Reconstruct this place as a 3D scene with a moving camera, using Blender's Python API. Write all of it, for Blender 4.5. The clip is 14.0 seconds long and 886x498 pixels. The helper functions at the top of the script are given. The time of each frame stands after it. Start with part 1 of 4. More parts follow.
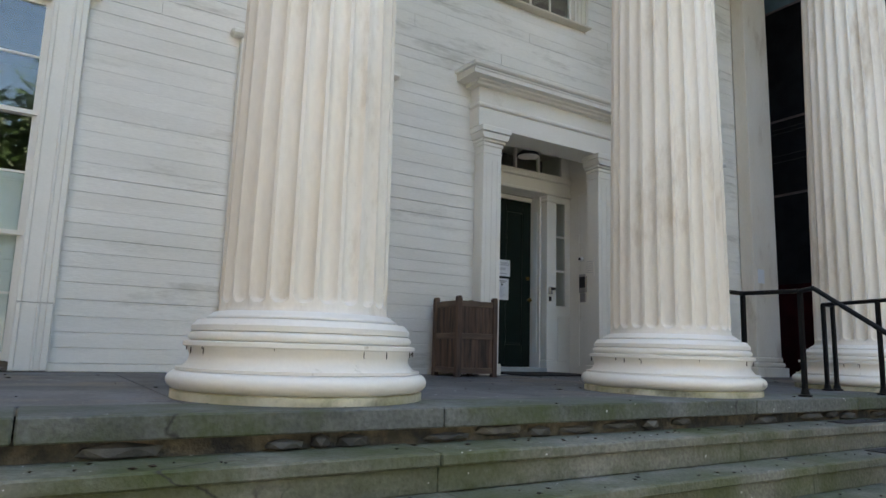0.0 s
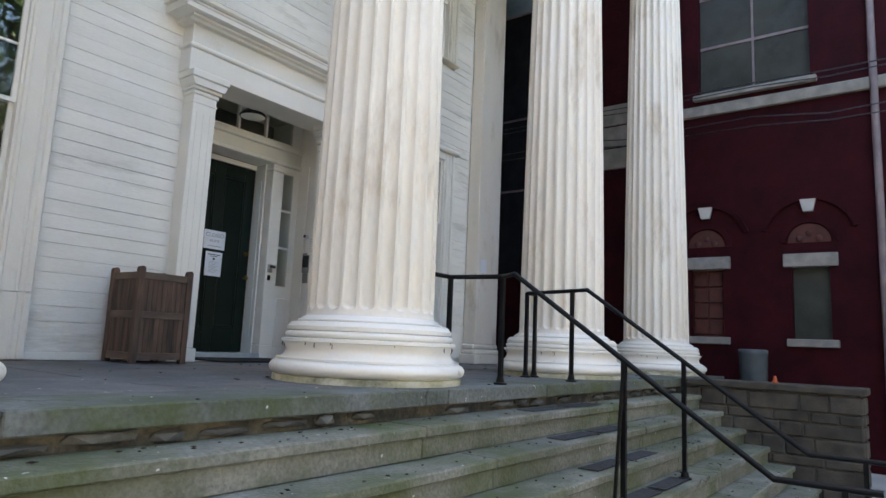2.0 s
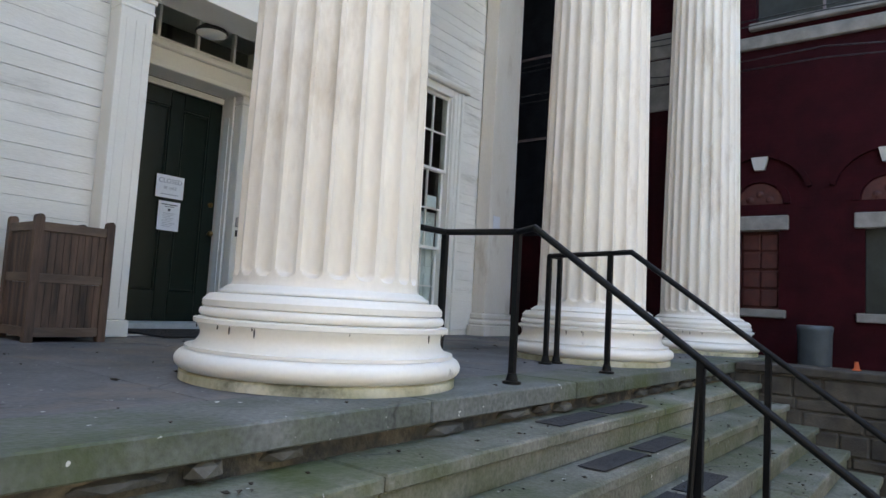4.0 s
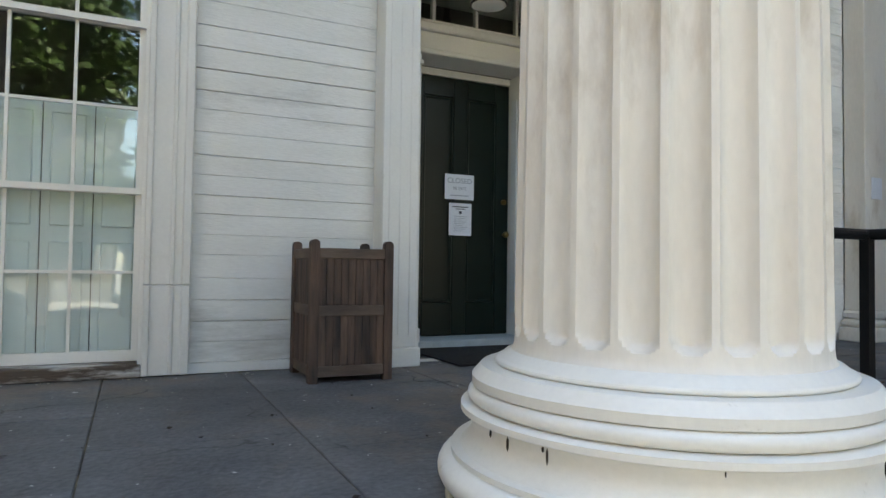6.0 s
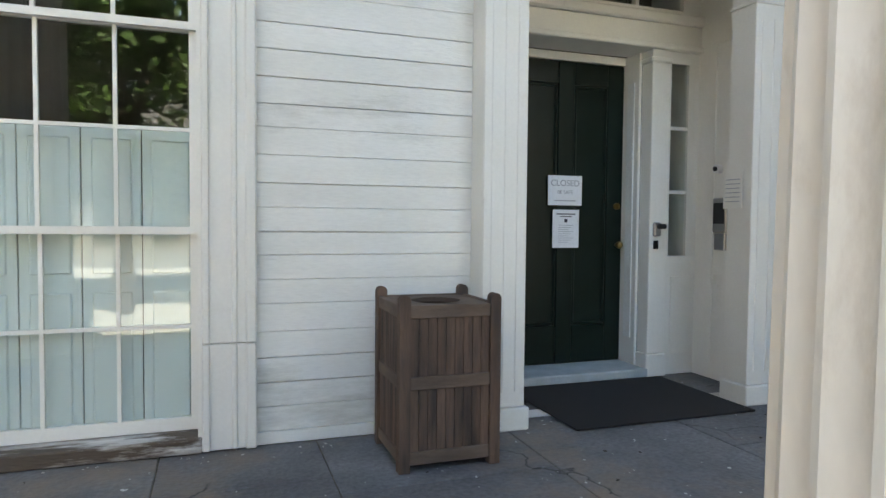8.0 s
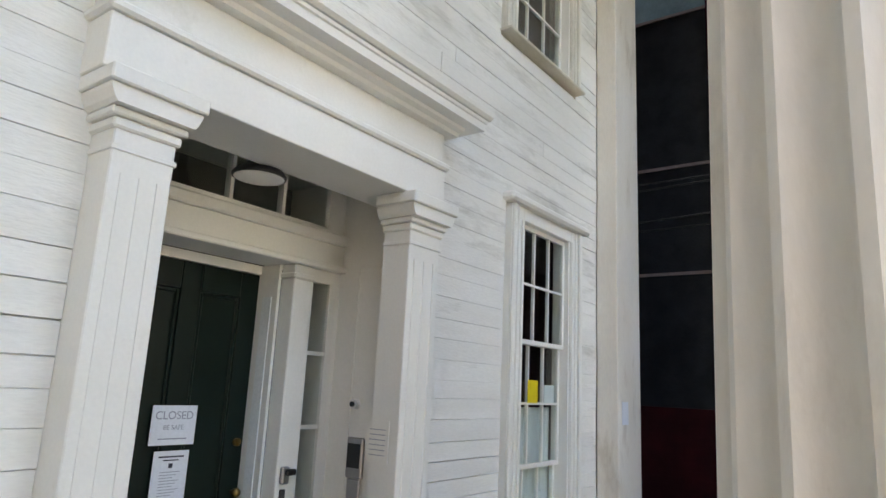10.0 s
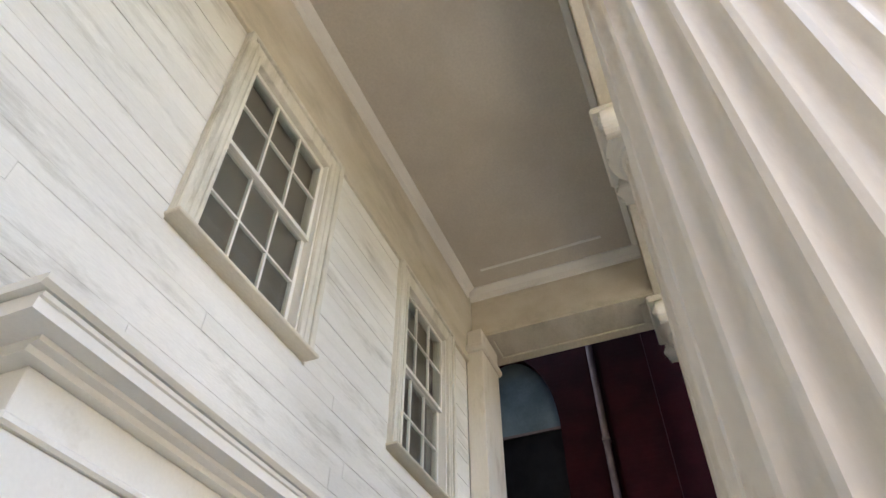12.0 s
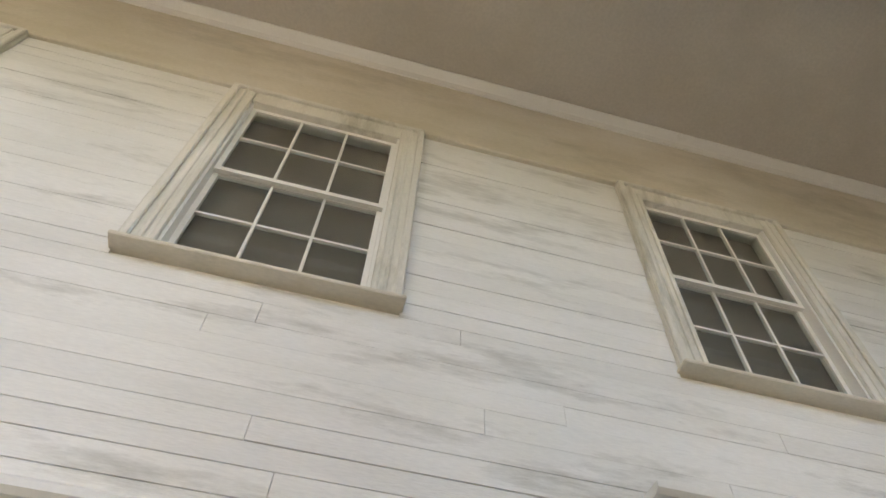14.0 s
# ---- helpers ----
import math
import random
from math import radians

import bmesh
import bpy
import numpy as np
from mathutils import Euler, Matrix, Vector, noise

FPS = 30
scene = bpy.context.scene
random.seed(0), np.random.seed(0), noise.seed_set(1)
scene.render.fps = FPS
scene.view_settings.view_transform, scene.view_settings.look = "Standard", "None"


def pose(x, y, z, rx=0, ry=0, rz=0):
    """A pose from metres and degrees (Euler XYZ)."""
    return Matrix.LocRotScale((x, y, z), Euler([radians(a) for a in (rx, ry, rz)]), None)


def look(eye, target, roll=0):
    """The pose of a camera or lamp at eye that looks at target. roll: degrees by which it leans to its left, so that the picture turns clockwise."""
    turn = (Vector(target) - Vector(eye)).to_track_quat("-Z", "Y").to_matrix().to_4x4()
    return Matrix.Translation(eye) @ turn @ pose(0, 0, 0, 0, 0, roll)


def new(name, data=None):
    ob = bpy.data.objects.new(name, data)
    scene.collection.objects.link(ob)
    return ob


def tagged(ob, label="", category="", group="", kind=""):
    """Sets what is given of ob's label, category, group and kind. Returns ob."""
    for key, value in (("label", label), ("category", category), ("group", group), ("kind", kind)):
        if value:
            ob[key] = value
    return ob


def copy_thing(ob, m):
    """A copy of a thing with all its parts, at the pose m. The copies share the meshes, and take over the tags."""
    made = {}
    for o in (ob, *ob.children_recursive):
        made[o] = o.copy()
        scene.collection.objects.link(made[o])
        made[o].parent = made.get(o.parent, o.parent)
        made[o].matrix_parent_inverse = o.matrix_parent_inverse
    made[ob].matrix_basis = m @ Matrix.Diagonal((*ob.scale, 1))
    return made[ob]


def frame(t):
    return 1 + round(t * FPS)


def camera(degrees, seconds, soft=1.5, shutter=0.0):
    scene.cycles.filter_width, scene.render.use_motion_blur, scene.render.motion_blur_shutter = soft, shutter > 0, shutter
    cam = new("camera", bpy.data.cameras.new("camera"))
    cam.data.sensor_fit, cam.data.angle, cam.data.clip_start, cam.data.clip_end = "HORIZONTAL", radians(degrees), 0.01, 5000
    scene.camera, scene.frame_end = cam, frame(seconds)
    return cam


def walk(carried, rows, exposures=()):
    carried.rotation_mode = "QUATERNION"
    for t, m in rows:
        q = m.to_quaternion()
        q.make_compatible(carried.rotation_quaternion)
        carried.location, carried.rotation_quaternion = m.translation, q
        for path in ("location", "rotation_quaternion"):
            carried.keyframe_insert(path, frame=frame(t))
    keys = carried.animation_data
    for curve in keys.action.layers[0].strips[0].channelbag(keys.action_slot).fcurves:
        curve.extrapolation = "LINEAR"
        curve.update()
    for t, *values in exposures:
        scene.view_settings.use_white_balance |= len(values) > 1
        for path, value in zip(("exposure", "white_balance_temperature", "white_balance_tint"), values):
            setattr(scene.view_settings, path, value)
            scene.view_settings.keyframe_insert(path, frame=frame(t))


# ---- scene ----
cam = camera(68.2, 14.0)
PATH = [
    (0, (2.221, 0.548, 1.382), (3.257, 2.231, 1.687), 1.7),
    (0.5, (2.325, 0.513, 1.391), (3.556, 2.06, 1.697), 1.3),
    (1, (2.46, 0.562, 1.399), (3.875, 1.943, 1.699), 1.7),
    (1.5, (2.671, 0.676, 1.406), (4.2, 1.929, 1.707), 2.7),
    (2, (2.936, 0.774, 1.384), (4.516, 1.965, 1.674), 2.5),
    (2.5, (3.254, 0.91, 1.389), (4.841, 2.091, 1.683), 2.3),
    (2.7, (3.367, 0.985, 1.373), (4.955, 2.166, 1.664), 2.4),
    (4.8, (4.388, 1.712, 1.553), (5.909, 3.008, 1.635), 2.7),
    (5, (4.461, 1.78, 1.559), (5.954, 3.108, 1.63), 2.2),
    (5.5, (4.675, 2.058, 1.673), (5.859, 3.666, 1.778), 0.1),
    (6, (4.724, 2.306, 1.742), (5.581, 4.112, 1.806), 0.8),
    (6.5, (4.768, 2.51, 1.835), (5.464, 4.384, 1.814), 0.9),
    (7, (4.821, 2.707, 1.965), (5.36, 4.632, 1.904), 0.9),
    (7.2, (4.816, 2.788, 1.999), (5.325, 4.721, 1.945), 1.0),
    (9.3, (5.027, 3.572, 2.533), (6.292, 5.121, 2.497), 2.1),
    (9.5, (5.055, 3.674, 2.561), (6.422, 5.132, 2.624), 2.3),
    (10, (5.033, 3.82, 2.715), (6.609, 4.982, 3.124), 2.8),
    (10.5, (4.812, 3.941, 2.81), (6.492, 4.693, 3.592), 2.6),
    (11, (4.893, 4.051, 2.888), (6.445, 4.67, 3.988), 0.4),
    (11.5, (4.928, 4.071, 2.888), (6.315, 4.626, 4.218), -0.2),
    (12, (4.872, 4.079, 2.91), (6.17, 4.62, 4.332), 0.0),
    (12.5, (4.771, 4.068, 2.92), (5.902, 4.672, 4.455), -1.4),
    (13, (4.706, 4.078, 2.932), (5.631, 4.814, 4.545), -1.7),
    (13.5, (4.628, 4.088, 2.934), (5.242, 5.038, 4.583), 0.3),
    (14, (4.607, 4.065, 2.922), (4.843, 5.205, 4.548), 3.6),
]
EXPOSE = [(0.0, 2.55, 7450, 8), (2.5, 3.05, 7400, 11), (5.0, 3.0, 7450, 9), (5.5, 2.85, 7600, 7), (6.0, 2.9, 7650, 6), (6.5, 3.25, 7500, 6), (9.5, 3.4, 7700, 9), (11.0, 3.5, 7900, 14), (12.5, 3.5, 8050, 15), (14.0, 2.95, 8350, 14)]
walk(cam, [(t, look(eye, target, roll)) for t, eye, target, roll in PATH], EXPOSE)

# ---- world, sun, exposure ----
world = bpy.data.worlds.new("sky")
scene.world = world
world.use_nodes = True
wn = world.node_tree
sky = wn.nodes.new("ShaderNodeTexSky")
sky.sky_type = "NISHITA"
sky.sun_disc = False
sky.sun_elevation, sky.sun_rotation = radians(58.8), radians(32.7)
wn.nodes["Background"].inputs[1].default_value = 0.15
wn.links.new(sky.outputs[0], wn.nodes["Background"].inputs[0])
sun = new("sun", bpy.data.lights.new("sun", "SUN"))
sun.data.energy, sun.data.angle, sun.data.color = 4.5, radians(0.5), (1.0, 0.95, 0.87)
sun.matrix_world = look((18, 28, 55), (0, 0, 0))

P = 1.14          # porch floor
G = 0.09          # ground
F = 6.24          # face of the siding
EDGE = 2.975       # front edge of the porch
RISE, RUN = 0.15, 0.213
COLS = (3.348, 6.035, 8.722, 11.409)
CY = 3.663
CEIL = 8.57
BEAM = 7.84


# ---- materials ----
def mat(name, col, col2=None, rough=0.6, scale=6.0, fine=90.0, bump=0.15, dirt=None, dirt_scale=1.2, dirt_lo=0.55, dirt_hi=0.75, metal=0.0, rand=0.0, stretch=(1, 1, 1), spec=0.5, grain=0.05):
    m = bpy.data.materials.new(name)
    m.use_nodes = True
    nt = m.node_tree
    N, L = nt.nodes, nt.links
    b = N["Principled BSDF"]
    b.inputs["Roughness"].default_value = rough
    b.inputs["Metallic"].default_value = metal
    b.inputs["Specular IOR Level"].default_value = spec
    geo = N.new("ShaderNodeNewGeometry")
    mp = N.new("ShaderNodeMapping")
    mp.inputs["Scale"].default_value = stretch
    L.new(geo.outputs["Position"], mp.inputs["Vector"])
    n1 = N.new("ShaderNodeTexNoise")
    n1.inputs["Scale"].default_value = scale
    n1.inputs["Detail"].default_value = 6
    n2 = N.new("ShaderNodeTexNoise")
    n2.inputs["Scale"].default_value = fine
    n2.inputs["Detail"].default_value = 4
    L.new(mp.outputs[0], n1.inputs["Vector"])
    L.new(mp.outputs[0], n2.inputs["Vector"])
    mix = N.new("ShaderNodeMix")
    mix.data_type = "RGBA"
    mix.inputs[6].default_value = (*col, 1)
    mix.inputs[7].default_value = (*(col2 or tuple(c * 0.8 for c in col)), 1)
    con = N.new("ShaderNodeMapRange")
    con.inputs[1].default_value, con.inputs[2].default_value = 0.34, 0.66
    L.new(n1.outputs[0], con.inputs[0])
    L.new(con.outputs[0], mix.inputs[0])
    out = mix.outputs[2]
    gr, gv = N.new("ShaderNodeMapRange"), N.new("ShaderNodeHueSaturation")
    gr.inputs[1].default_value, gr.inputs[2].default_value = 0.3, 0.7
    gr.inputs[3].default_value, gr.inputs[4].default_value = 1 - grain, 1 + grain
    L.new(n2.outputs[0], gr.inputs[0])
    L.new(gr.outputs[0], gv.inputs["Value"])
    L.new(out, gv.inputs["Color"])
    out = gv.outputs[0]
    if dirt:
        nd = N.new("ShaderNodeTexNoise")
        nd.inputs["Scale"].default_value = dirt_scale
        nd.inputs["Detail"].default_value = 8
        nd.inputs["Roughness"].default_value = 0.7
        L.new(mp.outputs[0], nd.inputs["Vector"])
        r = N.new("ShaderNodeMapRange")
        r.inputs[1].default_value, r.inputs[2].default_value = dirt_lo, dirt_hi
        L.new(nd.outputs[0], r.inputs[0])
        md = N.new("ShaderNodeMix")
        md.data_type = "RGBA"
        md.inputs[7].default_value = (*dirt, 1)
        L.new(out, md.inputs[6])
        L.new(r.outputs[0], md.inputs[0])
        out = md.outputs[2]
    if rand:
        oi = N.new("ShaderNodeObjectInfo")
        rr = N.new("ShaderNodeMapRange")
        rr.inputs[3].default_value, rr.inputs[4].default_value = 1 - rand, 1 + rand
        L.new(oi.outputs["Random"], rr.inputs[0])
        hs = N.new("ShaderNodeHueSaturation")
        L.new(out, hs.inputs["Color"])
        L.new(rr.outputs[0], hs.inputs["Value"])
        out = hs.outputs[0]
    L.new(out, b.inputs["Base Color"])
    add = N.new("ShaderNodeMath")
    L.new(n1.outputs[0], add.inputs[0])
    L.new(n2.outputs[0], add.inputs[1])
    bp = N.new("ShaderNodeBump")
    bp.inputs["Strength"].default_value = bump
    bp.inputs["Distance"].default_value = 0.01
    L.new(add.outputs[0], bp.inputs["Height"])
    L.new(bp.outputs[0], b.inputs["Normal"])
    return m


def cracked(m, scale=0.9, width=0.006, seed=0.0, specks=False):
    """Thin dark wandering cracks, broken off here and there, and pale flecks, on a stone."""
    N, L = m.node_tree.nodes, m.node_tree.links
    b = N["Principled BSDF"]
    src = b.inputs["Base Color"].links[0].from_socket
    geo, no, ad, vo = N.new("ShaderNodeNewGeometry"), N.new("ShaderNodeTexNoise"), N.new("ShaderNodeMixRGB"), N.new("ShaderNodeTexVoronoi")
    no.inputs["Scale"].default_value, no.inputs["Detail"].default_value = 2.2, 6
    L.new(geo.outputs["Position"], no.inputs["Vector"])
    ad.blend_type = "ADD"
    ad.inputs[0].default_value = 0.55
    L.new(geo.outputs["Position"], ad.inputs[1])
    L.new(no.outputs["Color"], ad.inputs[2])
    vo.feature = "DISTANCE_TO_EDGE"
    vo.inputs["Scale"].default_value = scale
    L.new(ad.outputs[0], vo.inputs["Vector"])
    r = N.new("ShaderNodeMapRange")
    r.inputs[1].default_value, r.inputs[2].default_value, r.inputs[3].default_value, r.inputs[4].default_value = 0.0, width, 1.0, 0.0
    L.new(vo.outputs["Distance"], r.inputs[0])
    n2, r2, mu = N.new("ShaderNodeTexNoise"), N.new("ShaderNodeMapRange"), N.new("ShaderNodeMath")
    n2.inputs["Scale"].default_value = 1.7
    L.new(geo.outputs["Position"], n2.inputs["Vector"])
    r2.inputs[1].default_value, r2.inputs[2].default_value = 0.5, 0.58
    L.new(n2.outputs[0], r2.inputs[0])
    mu.operation = "MULTIPLY"
    L.new(r.outputs[0], mu.inputs[0])
    L.new(r2.outputs[0], mu.inputs[1])
    mx = N.new("ShaderNodeMix")
    mx.data_type = "RGBA"
    mx.inputs[7].default_value = (0.03, 0.028, 0.025, 1)
    L.new(mu.outputs[0], mx.inputs[0])
    L.new(src, mx.inputs[6])
    out = mx.outputs[2]
    if specks:
        n3, r3, m3 = N.new("ShaderNodeTexNoise"), N.new("ShaderNodeMapRange"), N.new("ShaderNodeMix")
        n3.inputs["Scale"].default_value = 26
        L.new(geo.outputs["Position"], n3.inputs["Vector"])
        r3.inputs[1].default_value, r3.inputs[2].default_value = 0.735, 0.76
        L.new(n3.outputs[0], r3.inputs[0])
        m3.data_type = "RGBA"
        m3.inputs[7].default_value = (0.6, 0.6, 0.57, 1)
        L.new(r3.outputs[0], m3.inputs[0])
        L.new(out, m3.inputs[6])
        out = m3.outputs[2]
    L.new(out, b.inputs["Base Color"])


def glass_mat(name, tint=(0.93, 0.96, 0.95), base=0.075, wave=0.02):
    m = bpy.data.materials.new(name)
    m.use_nodes = True
    N, L = m.node_tree.nodes, m.node_tree.links
    N.remove(N["Principled BSDF"])
    tr, gl, mx, lw = N.new("ShaderNodeBsdfTransparent"), N.new("ShaderNodeBsdfGlossy"), N.new("ShaderNodeMixShader"), N.new("ShaderNodeLayerWeight")
    tr.inputs[0].default_value = (*tint, 1)
    gl.inputs["Roughness"].default_value = 0.02
    lw.inputs[0].default_value = 0.5
    pw, ma = N.new("ShaderNodeMath"), N.new("ShaderNodeMath")
    pw.operation, ma.operation = "POWER", "MULTIPLY_ADD"
    pw.inputs[1].default_value = 4.0
    ma.inputs[1].default_value, ma.inputs[2].default_value = 0.3, base
    L.new(lw.outputs["Facing"], pw.inputs[0])
    L.new(pw.outputs[0], ma.inputs[0])
    no, bp, geo = N.new("ShaderNodeTexNoise"), N.new("ShaderNodeBump"), N.new("ShaderNodeNewGeometry")
    no.inputs["Scale"].default_value = 3.0
    bp.inputs["Strength"].default_value, bp.inputs["Distance"].default_value = wave, 0.05
    L.new(geo.outputs["Position"], no.inputs["Vector"])
    L.new(no.outputs[0], bp.inputs["Height"])
    L.new(bp.outputs[0], gl.inputs["Normal"])
    L.new(ma.outputs[0], mx.inputs[0])
    L.new(tr.outputs[0], mx.inputs[1])
    L.new(gl.outputs[0], mx.inputs[2])
    L.new(mx.outputs[0], N["Material Output"].inputs[0])
    return m


SIDING = mat("painted_siding", (0.82, 0.805, 0.755), (0.765, 0.75, 0.69), 0.55, 3.0, 60, 0.25, grain=0.035, dirt=(0.33, 0.31, 0.245), dirt_scale=1.7, dirt_lo=0.56, dirt_hi=0.82, rand=0.035, stretch=(0.4, 1, 2.0))
TRIM = mat("painted_trim", (0.82, 0.805, 0.75), (0.79, 0.775, 0.715), 0.45, 3.0, 60, 0.06, grain=0.02, dirt=(0.55, 0.52, 0.43), dirt_scale=2.0, dirt_lo=0.62, dirt_hi=0.9)
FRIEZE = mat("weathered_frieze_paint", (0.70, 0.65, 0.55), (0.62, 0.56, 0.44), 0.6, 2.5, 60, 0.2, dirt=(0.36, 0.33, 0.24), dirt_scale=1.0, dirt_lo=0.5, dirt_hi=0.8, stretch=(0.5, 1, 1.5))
COLUMN = mat("column_paint", (0.80, 0.755, 0.68), (0.745, 0.685, 0.59), 0.5, 2.6, 50, 0.14, grain=0.03, dirt=(0.42, 0.33, 0.23), dirt_scale=3.0, dirt_lo=0.54, dirt_hi=0.82, stretch=(1, 1, 0.35))
BASEP = mat("column_base_paint", (0.82, 0.79, 0.72), (0.785, 0.75, 0.675), 0.4, 3.0, 60, 0.07, grain=0.02, dirt=(0.25, 0.21, 0.14), dirt_scale=6.0, dirt_lo=0.63, dirt_hi=0.76)
PLINTH = mat("mossy_plinth", (0.66, 0.62, 0.48), (0.38, 0.36, 0.22), 0.7, 5.0, 60, 0.3, dirt=(0.09, 0.09, 0.05), dirt_scale=3.5, dirt_lo=0.5, dirt_hi=0.7)
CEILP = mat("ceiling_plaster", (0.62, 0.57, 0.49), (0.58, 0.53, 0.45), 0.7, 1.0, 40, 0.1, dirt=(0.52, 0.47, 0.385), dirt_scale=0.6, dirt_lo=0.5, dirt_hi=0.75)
BLUE = mat("bluestone", (0.16, 0.16, 0.164), (0.085, 0.085, 0.089), 0.7, 2.2, 45, 0.6, grain=0.22, dirt=(0.22, 0.17, 0.125), dirt_scale=1.3, dirt_lo=0.5, dirt_hi=0.72, rand=0.16)
KERB = mat("mossy_bluestone_edge", (0.155, 0.165, 0.155), (0.08, 0.09, 0.076), 0.75, 3.0, 50, 0.6, grain=0.25, dirt=(0.06, 0.08, 0.022), dirt_scale=1.6, dirt_lo=0.45, dirt_hi=0.65, rand=0.15)
STEP = mat("mossy_step_stone", (0.245, 0.24, 0.205), (0.125, 0.13, 0.095), 0.75, 3.0, 50, 0.7, grain=0.25, dirt=(0.07, 0.088, 0.028), dirt_scale=1.3, dirt_lo=0.43, dirt_hi=0.68, rand=0.12)
RUBBLE = mat("rubble_mortar", (0.17, 0.14, 0.095), (0.05, 0.045, 0.035), 0.9, 9.0, 60, 0.9, dirt=(0.03, 0.03, 0.03), dirt_scale=5.0, dirt_lo=0.45, dirt_hi=0.6)
RUBST = mat("rubble_stone", (0.12, 0.115, 0.10), (0.05, 0.05, 0.045), 0.85, 8.0, 60, 0.5, rand=0.4)
WALLST = mat("side_wall_stone", (0.08, 0.07, 0.056), (0.034, 0.03, 0.025), 0.85, 6.0, 60, 0.5, rand=0.25)
MORTAR = mat("mortar", (0.11, 0.105, 0.092), (0.07, 0.067, 0.06), 0.95, 20, 90, 0.4)
TREADMAT = mat("rubber_tread", (0.03, 0.03, 0.032), (0.045, 0.045, 0.047), 0.85, 30, 300, 0.5)
IRON = mat("black_iron", (0.004, 0.004, 0.0045), (0.007, 0.007, 0.007), 0.45, 20, 150, 0.1, spec=0.2, dirt=(0.04, 0.025, 0.018), dirt_scale=9, dirt_lo=0.66, dirt_hi=0.8)
TEAK = mat("weathered_teak", (0.135, 0.08, 0.054), (0.052, 0.034, 0.026), 0.75, 14, 60, 0.4, rand=0.25, stretch=(1.6, 1.6, 0.25))
TEAKH = mat("weathered_teak_rail", (0.16, 0.108, 0.078), (0.085, 0.058, 0.043), 0.75, 10, 60, 0.4, rand=0.12, stretch=(0.4, 0.4, 1.4))
GREEN = mat("dark_green_gloss", (0.003, 0.009, 0.0065), (0.004, 0.012, 0.009), 0.3, 5, 60, 0.06, spec=0.3)
TRIMW = mat("weathered_window_trim", (0.78, 0.75, 0.67), (0.68, 0.65, 0.56), 0.6, 4.0, 60, 0.25, grain=0.04, dirt=(0.36, 0.34, 0.26), dirt_scale=2.6, dirt_lo=0.52, dirt_hi=0.78, stretch=(1.6, 1.6, 0.4))
PEEL = mat("peeling_sill_paint", (0.66, 0.64, 0.60), (0.30, 0.26, 0.22), 0.8, 9.0, 60, 0.8, dirt=(0.10, 0.075, 0.055), dirt_scale=7.0, dirt_lo=0.46, dirt_hi=0.56, stretch=(0.25, 1, 1.6))
SILLP = mat("grey_blue_paint", (0.42, 0.47, 0.48), (0.33, 0.37, 0.38), 0.6, 8, 60, 0.15)
PAPER = mat("paper", (0.78, 0.80, 0.84), (0.74, 0.76, 0.8), 0.35, 5, 60, 0.02)
DRYP = mat("bare_dark_wood", (0.05, 0.038, 0.026), (0.03, 0.022, 0.016), 0.9)
INK = mat("ink", (0.03, 0.03, 0.05), (0.04, 0.04, 0.06), 0.6)
GREYINK = mat("grey_print", (0.34, 0.36, 0.40), (0.3, 0.3, 0.36), 0.6)
YELLOW = mat("yellow_sticker", (0.75, 0.62, 0.03), (0.7, 0.55, 0.02), 0.4)
PALE = mat("pale_green_sticker", (0.62, 0.70, 0.66), (0.58, 0.66, 0.62), 0.4)
BRASS = mat("brass", (0.30, 0.21, 0.08), (0.2, 0.13, 0.05), 0.35, metal=1.0)
STEEL = mat("brushed_steel", (0.45, 0.45, 0.46), (0.36, 0.36, 0.37), 0.35, metal=1.0)
BLACK = mat("black_plastic", (0.012, 0.012, 0.014), (0.016, 0.016, 0.018), 0.3)
WHITEP = mat("white_plastic", (0.78, 0.78, 0.78), (0.74, 0.74, 0.74), 0.35)
LAMPIN = mat("enamel_white", (0.8, 0.79, 0.75), (0.75, 0.74, 0.7), 0.35)
COIR = mat("door_mat_fibre", (0.022, 0.02, 0.02), (0.012, 0.011, 0.011), 0.95, 60, 400, 0.8)
SHUTTER = mat("shutter_paint", (0.82, 0.85, 0.83), (0.78, 0.81, 0.79), 0.5, 4, 60, 0.06)
# dark colour stands in for the shade of unlit rooms
ROOM = mat("unlit_room_dark", (0.10, 0.09, 0.08), (0.07, 0.065, 0.06), 0.9)
SHADE = mat("window_shade_cloth", (0.22, 0.185, 0.16), (0.17, 0.145, 0.125), 0.9, 3, 60, 0.1)
GLASS = glass_mat("old_glass")
CHGLASS = mat("grey_plastic_glazing", (0.05, 0.056, 0.05), (0.026, 0.03, 0.024), 0.5, 2.0, 30, 0.1, spec=0.2, dirt=(0.05, 0.055, 0.06), dirt_scale=1.4, dirt_lo=0.45, dirt_hi=0.7)
DARKPAN = mat("dark_leaded_glass", (0.018, 0.021, 0.026), (0.008, 0.009, 0.012), 0.3, 5.0, 30, 0.3, spec=0.3)
ARCHPAN = mat("stained_glass_cover", (0.20, 0.29, 0.33), (0.11, 0.17, 0.20), 0.25, 2.0, 30, 0.1)
LIME = mat("limestone", (0.26, 0.25, 0.235), (0.17, 0.165, 0.155), 0.8, 6, 60, 0.3, dirt=(0.17, 0.16, 0.14), dirt_scale=2, dirt_lo=0.5, dirt_hi=0.75)
KEYST = mat("pale_keystone", (0.45, 0.44, 0.42), (0.38, 0.37, 0.35), 0.8)
TERRA = mat("painted_terracotta", (0.07, 0.014, 0.010), (0.045, 0.009, 0.007), 0.7, 10, 60, 0.3)
